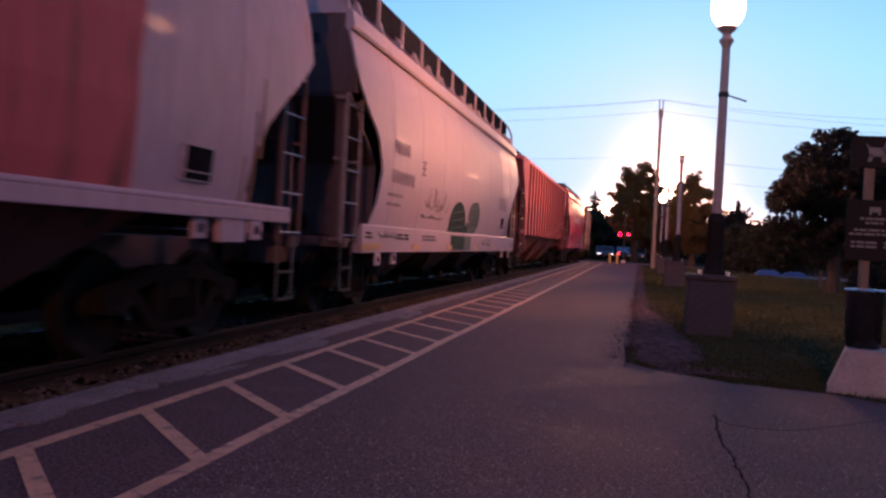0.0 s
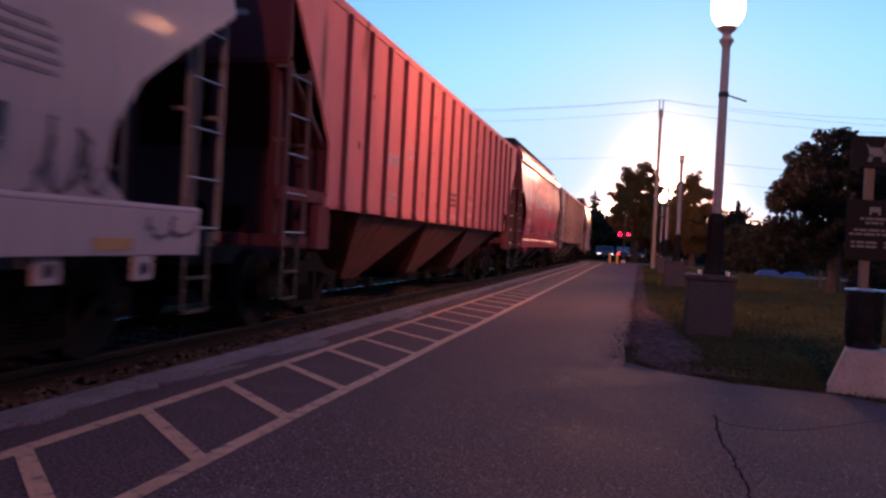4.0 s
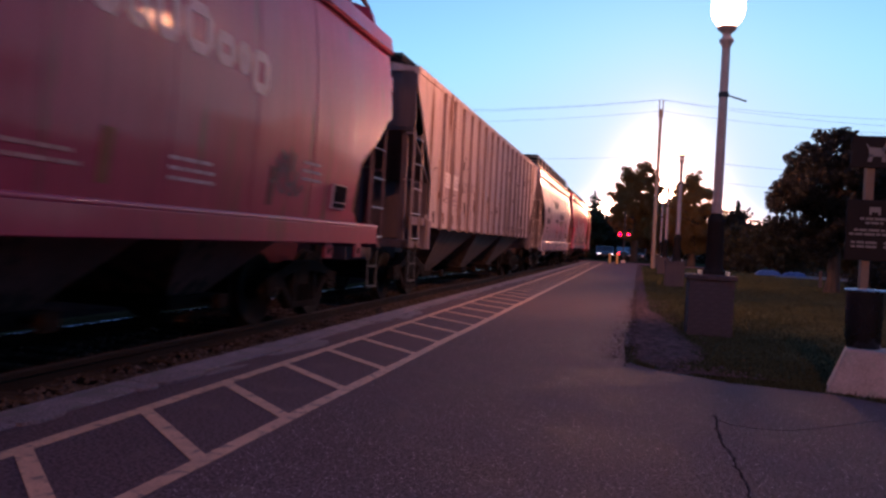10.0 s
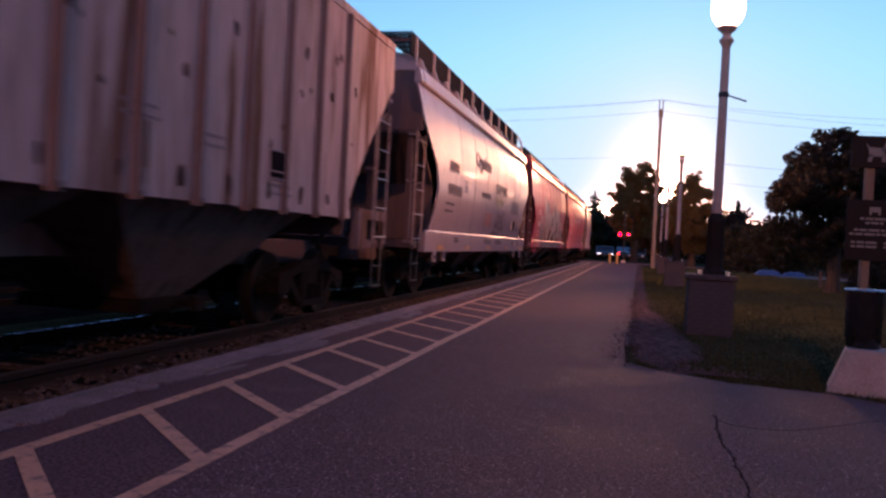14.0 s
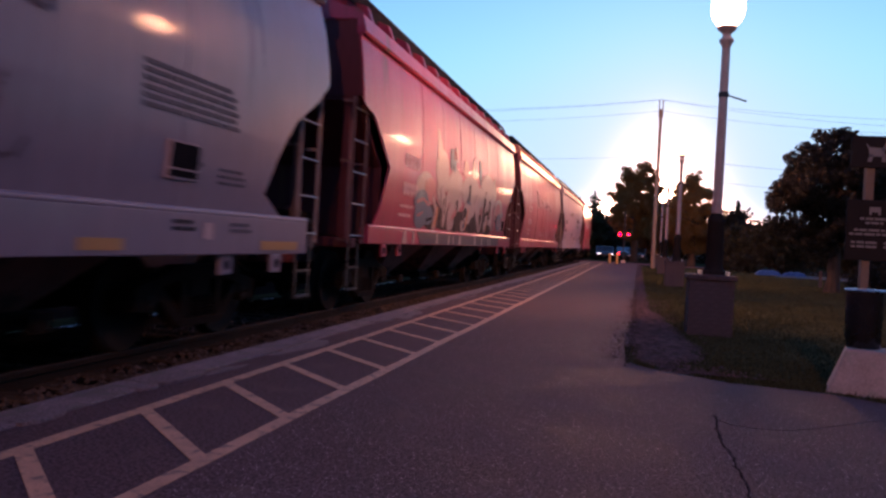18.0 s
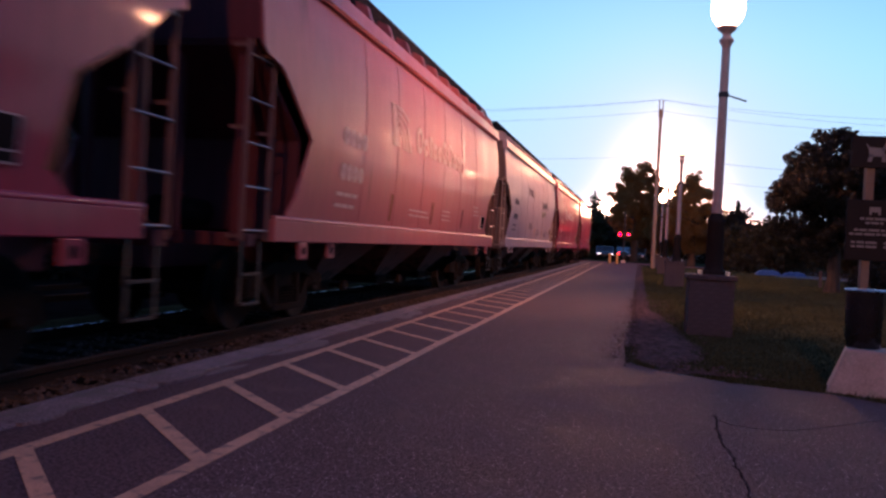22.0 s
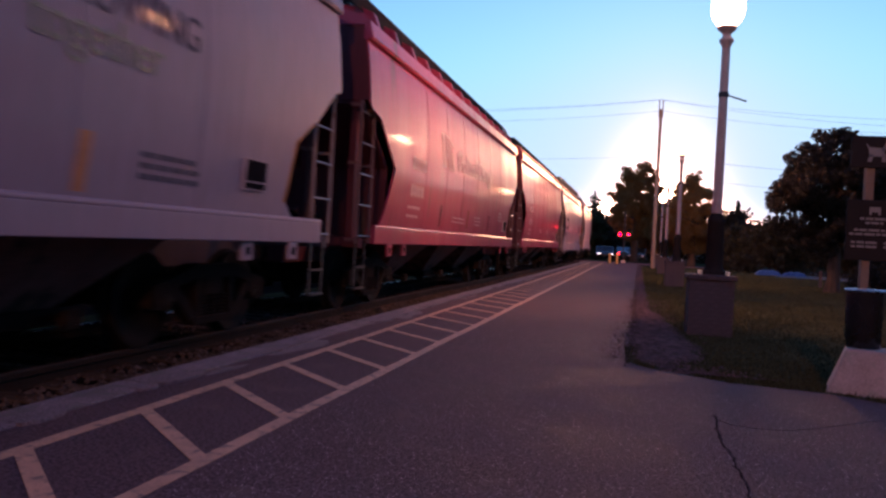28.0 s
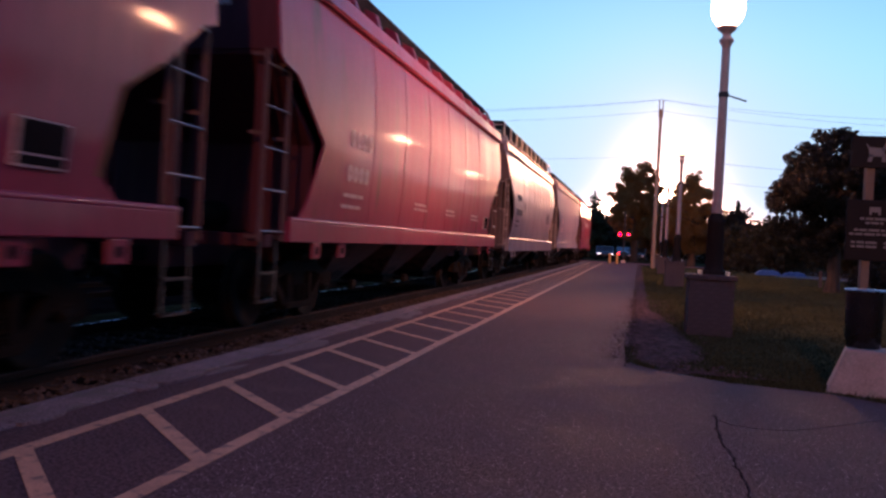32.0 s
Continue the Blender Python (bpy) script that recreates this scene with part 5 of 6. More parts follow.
def rib_marks(car, prof, s, half):
    flat = [(1.0, 1.53), (4.5, 1.53)]
    open_blocks("reporting_mark", car, flat, s, -4.85, 2.30, [0.15] * 3, [0.20], DULLWHITE, 0.05, 0.045)
    open_blocks("reporting_mark", car, flat, s, -3.82, 2.51, [0.27], [0.21], DULLWHITE, 0.05, 0.045)
    small_print(car, flat, s, half, -4.78, 1.84, 2, 0.38, DULLWHITE, 0.04, 0.10)
    for k in range(3):
        open_blocks("stencil_block", car, flat, s, -0.39, 2.10 - 0.11 * k, [0.075] * 5, [0.075], PLUM, 0.025, 0.03)
    small_print(car, flat, s, half, -0.40, 1.68, 2, 0.48, PINKPRINT, 0.026, 0.05)
    for y in (1.38, 1.74):
        small_print(car, flat, s, half, y, 2.06, 2, 0.27, PINKPRINT, 0.03, 0.055)
        small_print(car, flat, s, half, y, 1.78, 2, 0.27, PINKPRINT, 0.03, 0.055)
    rnd = random.Random(6)
    bm = B()
    for i in range(26):
        y, z, r = rnd.uniform(-half + 1.6, half - 1.9), rnd.uniform(1.58, 3.6), rnd.uniform(0.015, 0.05)
        decal(bm, flat, s, blob(y, z, r * 0.6, r * 1.2, 10, 0.2, i), 0.004 + 0.0002 * i)
    tagged(part("rust_spot", bm, PLUM, car, "dull dark scuffs"), kind="stuff")


def rust_marks(car, prof, s, half):
    flat = [(1.0, 1.53), (4.5, 1.53)]
    # two white panels with dark characters, then dark numerals between the ribs
    for y, w in ((-6.38, 0.52), (-5.62, 0.46)):
        bm = B()
        decal(bm, flat, s, [(y, 2.25), (y + w, 2.25), (y + w, 2.55), (y, 2.55)], 0.004)
        panel = part("white_panel", bm, PANEL, car, "white stencil panel")
        open_blocks("panel_block", panel, flat, s, y + 0.06, 2.30, [w * 0.36] * 2, [0.2], FAINT, 0.04, 0.022, 0.006)
    open_blocks("car_number", car, flat, s, -4.72, 2.25, [0.22] * 2, [0.24], FAINT, 0.05, 0.03)
    open_blocks("car_number", car, flat, s, -3.92, 2.32, [0.18] * 2, [0.22], FAINT, 0.04, 0.03)
    for y, z in ((-6.4, 2.02), (-5.65, 2.0), (-4.7, 2.0), (2.0, 2.1), (3.1, 2.0)):
        small_print(car, flat, s, half, y, z, 2, 0.44, FAINT, 0.03, 0.09)
    small_print(car, flat, s, half, 4.6, 1.65, 2, 0.44, FAINT, 0.03, 0.09)
    for y, z0, z1, w in ((-7.0, 1.56, 2.75, 0.06), (-5.15, 1.5, 2.3, 0.08), (-6.55, 1.5, 1.72, 0.2), (-4.34, 1.5, 1.86, 0.09), (-1.62, 1.55, 2.2, 0.05), (2.3, 1.5, 2.0, 0.07)):
        bm = B()
        decal(bm, flat, s, [(y, z0), (y + w, z0), (y + w * 0.8, z1), (y + w * 0.1, z1)], 0.004)
        part("rust_streak", bm, RUSTRUN, car, "orange-brown rust run")
    bm = B()
    rnd = random.Random(4)
    for k, (y, z, r) in enumerate(((-4.65, 2.86, 0.09), (-5.06, 2.36, 0.11), (-4.4, 1.92, 0.11), (-3.35, 2.0, 0.12), (-1.52, 2.28, 0.09), (0.0, 2.06, 0.10), (-3.36, 2.3, 0.05), (1.4, 2.7, 0.07))):
        decal(bm, flat, s, blob(y, z, r * 0.6, r * 1.1, 12, 0.2, k), 0.006 + 0.0002 * k)
    for i in range(34):
        y, z, r = rnd.uniform(-half + 1.2, half - 1.2), rnd.uniform(1.7, 3.8), rnd.uniform(0.02, 0.07)
        decal(bm, flat, s, blob(y, z, r * 0.6, r, 10, 0.2, i), 0.004 + 0.0002 * i)
    for i in range(18):
        y = -(half - 1.61) + 2 * (half - 1.61) * i / 17
        for z, r in ((1.60, rnd.uniform(0.04, 0.09)), (rnd.uniform(1.9, 3.4), rnd.uniform(0.02, 0.06))):
            decal(bm, flat, s, blob(y - 0.11, z, r * 0.5, r * 1.3, 10, 0.2, i), 0.012 + 0.0002 * i)
    tagged(part("rust_spot", bm, SCAB, car, "rust-brown scabs"), kind="stuff")


def red_half(car, prof, s, half):
    bm = B()
    decal(bm, prof, s, [(-half + 1.55, 1.42), (4.4, 1.42), (4.35, 2.4), (4.55, 3.96), (-half + 0.6, 3.96), (-half + 0.6, 3.2), (-half + 1.5, 2.2)], 0.005)
    part("sprayed_panel", bm, SPRAYPANEL, car, "broad red oversprayed panel")
    for y, w, z0, z1 in ((6.28, 0.10, 1.44, 2.35), (6.12, 0.05, 1.44, 1.9), (6.42, 0.06, 1.9, 2.7)):
        bm = B()
        decal(bm, prof, s, [(y, z0), (y + w, z0), (y + w * 0.8, z1), (y + w * 0.5, z1)], 0.004)
        part("rust_streak", bm, RUSTRUN, car, "orange-brown rust run")
    bm = B()
    slab(bm, [(5.8, 1.05), (6.25, 1.05), (6.3, 1.32), (5.75, 1.32)], "x", s * 1.52 - 0.03, s * 1.52 + 0.05)
    part("bolster_bracket", bm, PINK, car)


BOUNDS = [9.5, 26.75, 45.3, 60.5, 79.65, 95.6, 111.5, 127.4, 143.4, 159.4, 175.2, 191.1, 207.0, 223.0, 239.0]
# ribs and brackets: body paint darkened for their side turned from the light
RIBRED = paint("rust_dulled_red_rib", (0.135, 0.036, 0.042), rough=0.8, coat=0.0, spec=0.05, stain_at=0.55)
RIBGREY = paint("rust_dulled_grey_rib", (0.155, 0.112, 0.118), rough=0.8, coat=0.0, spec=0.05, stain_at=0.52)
SPRAYPANEL = paint("sprayed_red_paint", (0.42, 0.085, 0.09), rough=0.65, coat=0.0, spec=0.08)
# darker body reds and greys, so the shade of the car ends is painted
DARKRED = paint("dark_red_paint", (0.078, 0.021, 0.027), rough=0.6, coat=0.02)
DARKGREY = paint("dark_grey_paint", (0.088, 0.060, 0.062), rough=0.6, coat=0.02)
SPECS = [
    dict(kind="round", body=PINK, ends=DARKGREY, slack=0.0, rear="shallow", board=2.44, bay=BAYREDSHADE, marks=red_half, rail=True, deep=1.27, sill=1.40, label="weathered pinkish-white covered hopper car oversprayed with red"),
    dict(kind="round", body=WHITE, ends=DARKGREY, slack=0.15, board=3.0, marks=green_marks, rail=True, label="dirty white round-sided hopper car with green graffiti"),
    dict(kind="ribbed", body=REDOX, ends=DARKRED, slack=0.35, marks=rib_marks, ribs=(17, 0.885, 0.19), floor=1.51, rib=RIBRED, bay=BAYREDSHADE, label="oxide-red ribbed hopper car with open sloping bays"),
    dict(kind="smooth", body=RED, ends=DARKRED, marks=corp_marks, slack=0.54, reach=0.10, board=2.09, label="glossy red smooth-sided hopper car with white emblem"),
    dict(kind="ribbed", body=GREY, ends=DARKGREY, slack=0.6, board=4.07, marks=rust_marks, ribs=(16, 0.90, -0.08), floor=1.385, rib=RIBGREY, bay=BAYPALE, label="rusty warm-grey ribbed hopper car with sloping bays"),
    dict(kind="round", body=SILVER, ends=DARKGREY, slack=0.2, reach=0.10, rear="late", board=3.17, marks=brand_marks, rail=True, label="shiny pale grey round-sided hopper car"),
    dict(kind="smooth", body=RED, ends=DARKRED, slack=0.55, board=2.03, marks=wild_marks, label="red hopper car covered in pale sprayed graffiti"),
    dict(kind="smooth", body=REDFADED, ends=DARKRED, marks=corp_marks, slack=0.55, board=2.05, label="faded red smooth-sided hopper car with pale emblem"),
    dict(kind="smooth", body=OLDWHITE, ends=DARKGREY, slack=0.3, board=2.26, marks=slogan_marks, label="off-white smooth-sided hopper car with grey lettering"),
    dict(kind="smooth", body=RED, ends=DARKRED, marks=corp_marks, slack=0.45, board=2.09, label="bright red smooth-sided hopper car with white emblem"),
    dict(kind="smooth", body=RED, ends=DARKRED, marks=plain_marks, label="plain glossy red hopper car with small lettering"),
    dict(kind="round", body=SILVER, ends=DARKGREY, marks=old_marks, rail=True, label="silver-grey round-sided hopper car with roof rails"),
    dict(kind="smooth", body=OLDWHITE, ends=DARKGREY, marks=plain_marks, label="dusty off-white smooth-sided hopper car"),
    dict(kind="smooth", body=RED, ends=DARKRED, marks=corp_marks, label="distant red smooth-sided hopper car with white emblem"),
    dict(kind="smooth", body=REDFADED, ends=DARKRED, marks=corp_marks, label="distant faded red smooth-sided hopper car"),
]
TRAIN = []
starts = [BOUNDS[0] - 17.0] + BOUNDS
for i, spec in enumerate(SPECS):
    spec["length"] = starts[i + 1] - starts[i] - spec.get("slack", 0.45)
    middle = starts[i] + spec["length"] / 2
    TRAIN.append((*hopper_car(spec, middle), middle, spec["length"]))


# ---- trees and plants ----
def leaf_mass(name, centres, radii, count, size, material, seed, flat=0.0):
    """Many small leaf blades gathered in clumps about the centres."""
    rnd = np.random.RandomState(seed)
    c = np.array(centres, float)
    r = np.array(radii, float)
    pick = rnd.choice(len(c), count, p=r ** 2 / (r ** 2).sum())
    d = rnd.normal(size=(count, 3))
    d /= np.linalg.norm(d, axis=1)[:, None]
    p = c[pick] + d * (r[pick] * rnd.rand(count) ** 0.45)[:, None] * (1, 1, 0.8)
    a = rnd.normal(size=(count, 3))
    a /= np.linalg.norm(a, axis=1)[:, None]
    b = np.cross(a, rnd.normal(size=(count, 3)))
    b /= np.linalg.norm(b, axis=1)[:, None]
    s = size * rnd.uniform(0.6, 1.4, (count, 1))
    verts = np.stack([p - a * s, p - b * s * 0.6, p + a * s, p + b * s * 0.6], 1).reshape(-1, 3)
    faces = np.arange(count * 4).reshape(-1, 4)
    me = bpy.data.meshes.new(name)
    me.from_pydata(verts.tolist(), [], faces.tolist())
    me.materials.append(material)
    return me


def broad_tree(label, x, y, height, radius, seed, leaves=9000, leaf=0.10, low=0.28, lean=0.0, clumps=80, loose=1.0, foliage=None):
    tree = thing("tree", label, "tree", (x, y, -0.05))
    rnd = random.Random(seed)
    bm = B()
    top = height * 0.62
    r0 = 0.035 * height
    rod(bm, (0, 0, 0), (0.02, 0.02, height * 0.08), r0 * 1.35, r0, 10)
    rod(bm, (0.02, 0.02, height * 0.08), (0.05, 0.0, height * 0.35), r0, r0 * 0.75, 10)
    rod(bm, (0.05, 0, height * 0.35), (0.1, 0.05, top), r0 * 0.75, r0 * 0.35, 10)
    part("trunk", bm, BARK, tree)
    centres, radii = [], []
    mid = height * (1 + low) / 2
    span = height * (1 - low) / 2
    for i in range(clumps):
        for _ in range(30):
            v = Vector((rnd.uniform(-1, 1), rnd.uniform(-1, 1), rnd.uniform(-1, 1)))
            if 0.25 < v.length < 1:
                break
        cr = rnd.uniform(0.15, 0.36) * radius * loose * (80 / clumps) ** 0.5
        v = v * (1 - 0.55 * cr / radius)
        taper = 1.0 - 0.35 * max(v.z, 0)
        centres.append((v.x * radius * taper + lean * v.z, v.y * radius * taper, mid + v.z * span * 0.94))
        radii.append(cr)
    for k, c in enumerate(centres[:16]):
        bm = B()
        h = height * rnd.uniform(0.25, 0.55)
        m = Vector((0.06, 0, h)).lerp(Vector(c), 0.5) + Vector((0, 0, 0.05 * height))
        rod(bm, (0.06, 0, h), m, r0 * 0.42, r0 * 0.24, 6)
        rod(bm, m, c, r0 * 0.24, r0 * 0.06, 6)
        part("limb", bm, BARK, tree)
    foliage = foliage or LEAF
    part("crown", leaf_mass("crown", centres, radii, leaves, leaf, foliage, seed), foliage, tree, "dark green leafy crown" if foliage is LEAF else "leafy crown with the sunset glow in its leaf colour")
    return tree


def conifer(label, x, y, height, radius, seed):
    tree = thing("conifer", label, "tree", (x, y, -0.05))
    bm = B()
    rod(bm, (0, 0, 0), (0, 0, height * 0.97), 0.02 * height, 0.02, 8)
    part("trunk", bm, BARK, tree)
    rnd = random.Random(seed)
    centres, radii = [], []
    for i in range(150):
        f = rnd.random() ** 0.7
        z = height * (0.97 - 0.9 * f)
        rr = radius * f * rnd.uniform(0.15, 1.0)
        a = rnd.uniform(0, 6.28)
        centres.append((rr * math.cos(a), rr * math.sin(a), z - 0.15 * rr))
        radii.append(0.16 + 0.17 * radius * f)
    part("crown", leaf_mass("crown", centres, radii, 15000, 0.17, NEEDLE, seed), NEEDLE, tree, "dark needled crown")
    return tree


def shrub(x, y, h, r, seed):
    bush = thing("shrub", "dark leafy shrub at the edge of the lawn", "shrub", (x, y, -0.04), group="shrubs behind the lawn")
    rnd = random.Random(seed)
    bm = B()
    cs, rs = [], []
    for i in range(14):
        c = (rnd.uniform(-0.7, 0.7) * r, rnd.uniform(-0.7, 0.7) * r, rnd.uniform(0.25, 0.85) * h)
        rod(bm, (0.1 * c[0], 0.1 * c[1], 0), c, 0.03, 0.008, 5)
        cs.append(c)
        rs.append(0.34 * r)
    part("stem", bm, BARK, bush)
    part("foliage", leaf_mass("foliage", cs, rs, 2600, 0.05, LEAF, seed), LEAF, bush)


def far_woods(name, label, spots, seed, leaf=0.24, per=1500):
    rnd = random.Random(seed)
    cs, rs = [], []
    for x, y, h, w in spots:
        for i in range(12):
            cs.append((x + rnd.uniform(-0.5, 0.5) * w, y + rnd.uniform(-1, 1), h * rnd.uniform(0.03, 0.80)))
            rs.append(w * rnd.uniform(0.25, 0.42))
        cs.append((x + rnd.uniform(-0.2, 0.2) * w, y, h * 0.86))
        rs.append(w * 0.26)
    solid(name, leaf_mass(name, cs, rs, per * len(spots), leaf, FARLEAF, seed), FARLEAF, label, "trees", kind="stuff")


def make_plants():
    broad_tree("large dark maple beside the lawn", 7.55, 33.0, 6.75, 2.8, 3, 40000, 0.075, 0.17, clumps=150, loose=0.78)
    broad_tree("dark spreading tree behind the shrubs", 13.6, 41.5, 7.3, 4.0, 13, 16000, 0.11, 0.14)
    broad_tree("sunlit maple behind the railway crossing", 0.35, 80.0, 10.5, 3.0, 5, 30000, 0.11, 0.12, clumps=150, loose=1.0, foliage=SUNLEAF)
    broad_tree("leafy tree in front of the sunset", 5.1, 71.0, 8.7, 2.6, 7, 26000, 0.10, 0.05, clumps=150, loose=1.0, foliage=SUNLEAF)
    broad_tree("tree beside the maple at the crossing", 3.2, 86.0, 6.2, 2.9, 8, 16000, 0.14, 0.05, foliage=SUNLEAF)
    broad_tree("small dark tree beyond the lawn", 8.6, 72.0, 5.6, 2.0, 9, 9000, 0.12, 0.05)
    conifer("tall narrow dark spruce behind the crossing", -4.75, 104.0, 8.9, 4.4, 4)
    conifer("small dark spruce in the far tree line", 10.9, 90.0, 7.2, 1.5, 6)
    rnd = random.Random(11)
    spots = [(x + rnd.uniform(-1, 1), 112 + rnd.uniform(-4, 6), rnd.uniform(5.4, 7.6), rnd.uniform(3.5, 5)) for x in range(-14, 70, 2)]
    spots += [(-9 + 1.3 * k, 100 + rnd.uniform(0, 6), rnd.uniform(5.2, 6.4), 3.2) for k in range(9)]
    far_woods("far_trees", "dark line of trees along the horizon", spots, 21)
    spots = [(x + rnd.uniform(-1, 1), 58 + 0.35 * (x - 12) + rnd.uniform(-3, 3), rnd.uniform(3.0, 4.8), rnd.uniform(3, 4.2)) for x in range(13, 46, 3)]
    spots += [(9.4, 61, 4.2, 3.2), (11.2, 62, 4.6, 3.4), (8.2, 66, 3.6, 3.0)]
    far_woods("park_trees", "dark trees behind the park lawn", spots, 22, 0.16, 2600)
    # trees added behind the train to hide bright sky in its gaps
    spots = [(-12.6 - rnd.uniform(0, 2.5), y, rnd.uniform(2.4, 4.6) * (1.6 if 4 < y < 50 else 1.0), rnd.uniform(3.2, 4.5)) for y in range(-30, 120, 2)]
    far_woods("line_side_trees", "trees added beyond the railway as dark backing for the gaps", spots, 23, 0.26, 1500)
    spots = [(x + rnd.uniform(-1, 1), 110 - 0.4 * abs(x - 4) + rnd.uniform(-2, 2), rnd.uniform(2.2, 3.6), 2.6) for x in [2, 4, 6, 8, 10, 12, 14, 16, 18, 20, 22, 24, 27, 30]]
    spots += [(x + rnd.uniform(-0.6, 0.6), 97 + rnd.uniform(-2, 2), rnd.uniform(4.6, 5.8), 3.0) for x in (-0.5, 1.4, 3.0, 4.6, 6.2, 7.6, 9.2, 11.0, 12.8)]
    far_woods("hedgerow", "dark low hedgerow beyond the road", spots, 24, 0.16, 1100)
    # trees out of view, added right and behind to cut the low sky
    spots = [(24 + rnd.uniform(-2, 4), y, rnd.uniform(8, 11), rnd.uniform(5, 7)) for y in range(-34, 36, 4)]
    spots += [(x, -32 + rnd.uniform(-2, 2), rnd.uniform(8, 11), rnd.uniform(5, 7)) for x in range(-2, 24, 4)]
    far_woods("park_border_trees", "tall unseen trees added to block low sky light", spots, 25, 0.3, 900)
    for i, (x, y, h, r) in enumerate(((7.3, 27.0, 1.25, 0.9), (8.6, 27.6, 1.45, 1.0), (9.9, 28.0, 1.4, 1.0), (11.3, 28.4, 1.5, 1.1))):
        shrub(x, y, h, r, 31 + i)
    # grass
    rnd = np.random.RandomState(9)
    n = 90000
    y = 7.7 + 50 * rnd.rand(n) ** 2.3
    x = 0.25 + (0.6 + (6.5 + 0.15 * y) * rnd.rand(n)) * rnd.rand(n) ** 0.7
    keep = (y > 8.35 - 0.32 * np.clip(x - 0.5, 0, 3)) & (x > 0.05 + 0.011 * (y - 8.8) + 0.3 * (0.5 + rnd.rand(n)) * (y > 8.6) * np.exp(-((y - 10.5) / 5) ** 2) + 0.05)
    x, y = x[keep], y[keep]
    n = len(x)
    h = rnd.uniform(0.012, 0.035, n) + 0.03 * (rnd.rand(n) < 0.05)
    a = rnd.uniform(0, 6.28, n)
    lean = rnd.uniform(0, 0.05, (n, 2))
    w = 0.004 + 0.0006 * y
    base = np.stack([x, y, np.full(n, -0.045)], 1)
    side = np.stack([np.cos(a) * w, np.sin(a) * w, np.zeros(n)], 1)
    tip = base + np.stack([lean[:, 0] - 0.025, lean[:, 1] - 0.025, h + 0.02], 1)
    verts = np.stack([base - side, base + side, tip], 1).reshape(-1, 3)
    # tufts along the edge of the asphalt
    edge = np.array([(0.06, 9.9), (0.04, 9.3), (0.07, 8.8), (0.2, 8.55), (0.53, 8.3), (1.02, 7.97), (1.79, 7.86), (2.21, 7.56), (3.2, 7.36)])
    edge = np.concatenate([np.array([(grass_edge(v), v) for v in np.linspace(26, 10.2, 24)]), edge])
    m = 5200
    k = rnd.randint(0, len(edge) - 1, m)
    f = rnd.rand(m, 1)
    q = edge[k] * (1 - f) + edge[k + 1] * f + rnd.normal(0, 0.035, (m, 2)) + 0.02
    tall = rnd.uniform(0.01, 0.05, m) * (0.4 + 1.2 * (np.sin(q[:, 0] * 9) > 0)) * np.where(q[:, 1] > 10, 0.45, 1.0)
    q3 = np.column_stack([q, np.full(m, -0.01)])
    dq = np.column_stack([0.006 * np.cos(7 * f[:, 0] * 9), 0.006 * np.sin(f[:, 0] * 50), np.zeros(m)])
    verts = np.concatenate([verts, np.stack([q3 - dq, q3 + dq, q3 + np.column_stack([rnd.normal(0, 0.015, (m, 2)), tall])], 1).reshape(-1, 3)])
    n += m
    me = bpy.data.meshes.new("grass")
    me.from_pydata(verts.tolist(), [], np.arange(n * 3).reshape(-1, 3).tolist())
    me.materials.append(BLADE)
    solid("grass", me, BLADE, "short dark dusk grass of the lawn", "grass", kind="stuff")


# ---- lamp on its brick pedestal ----
CASING = mat("black_cast_casing", (0.022, 0.015, 0.013), 0.85, vary=0.2, bump=0.1, spec=0.05)


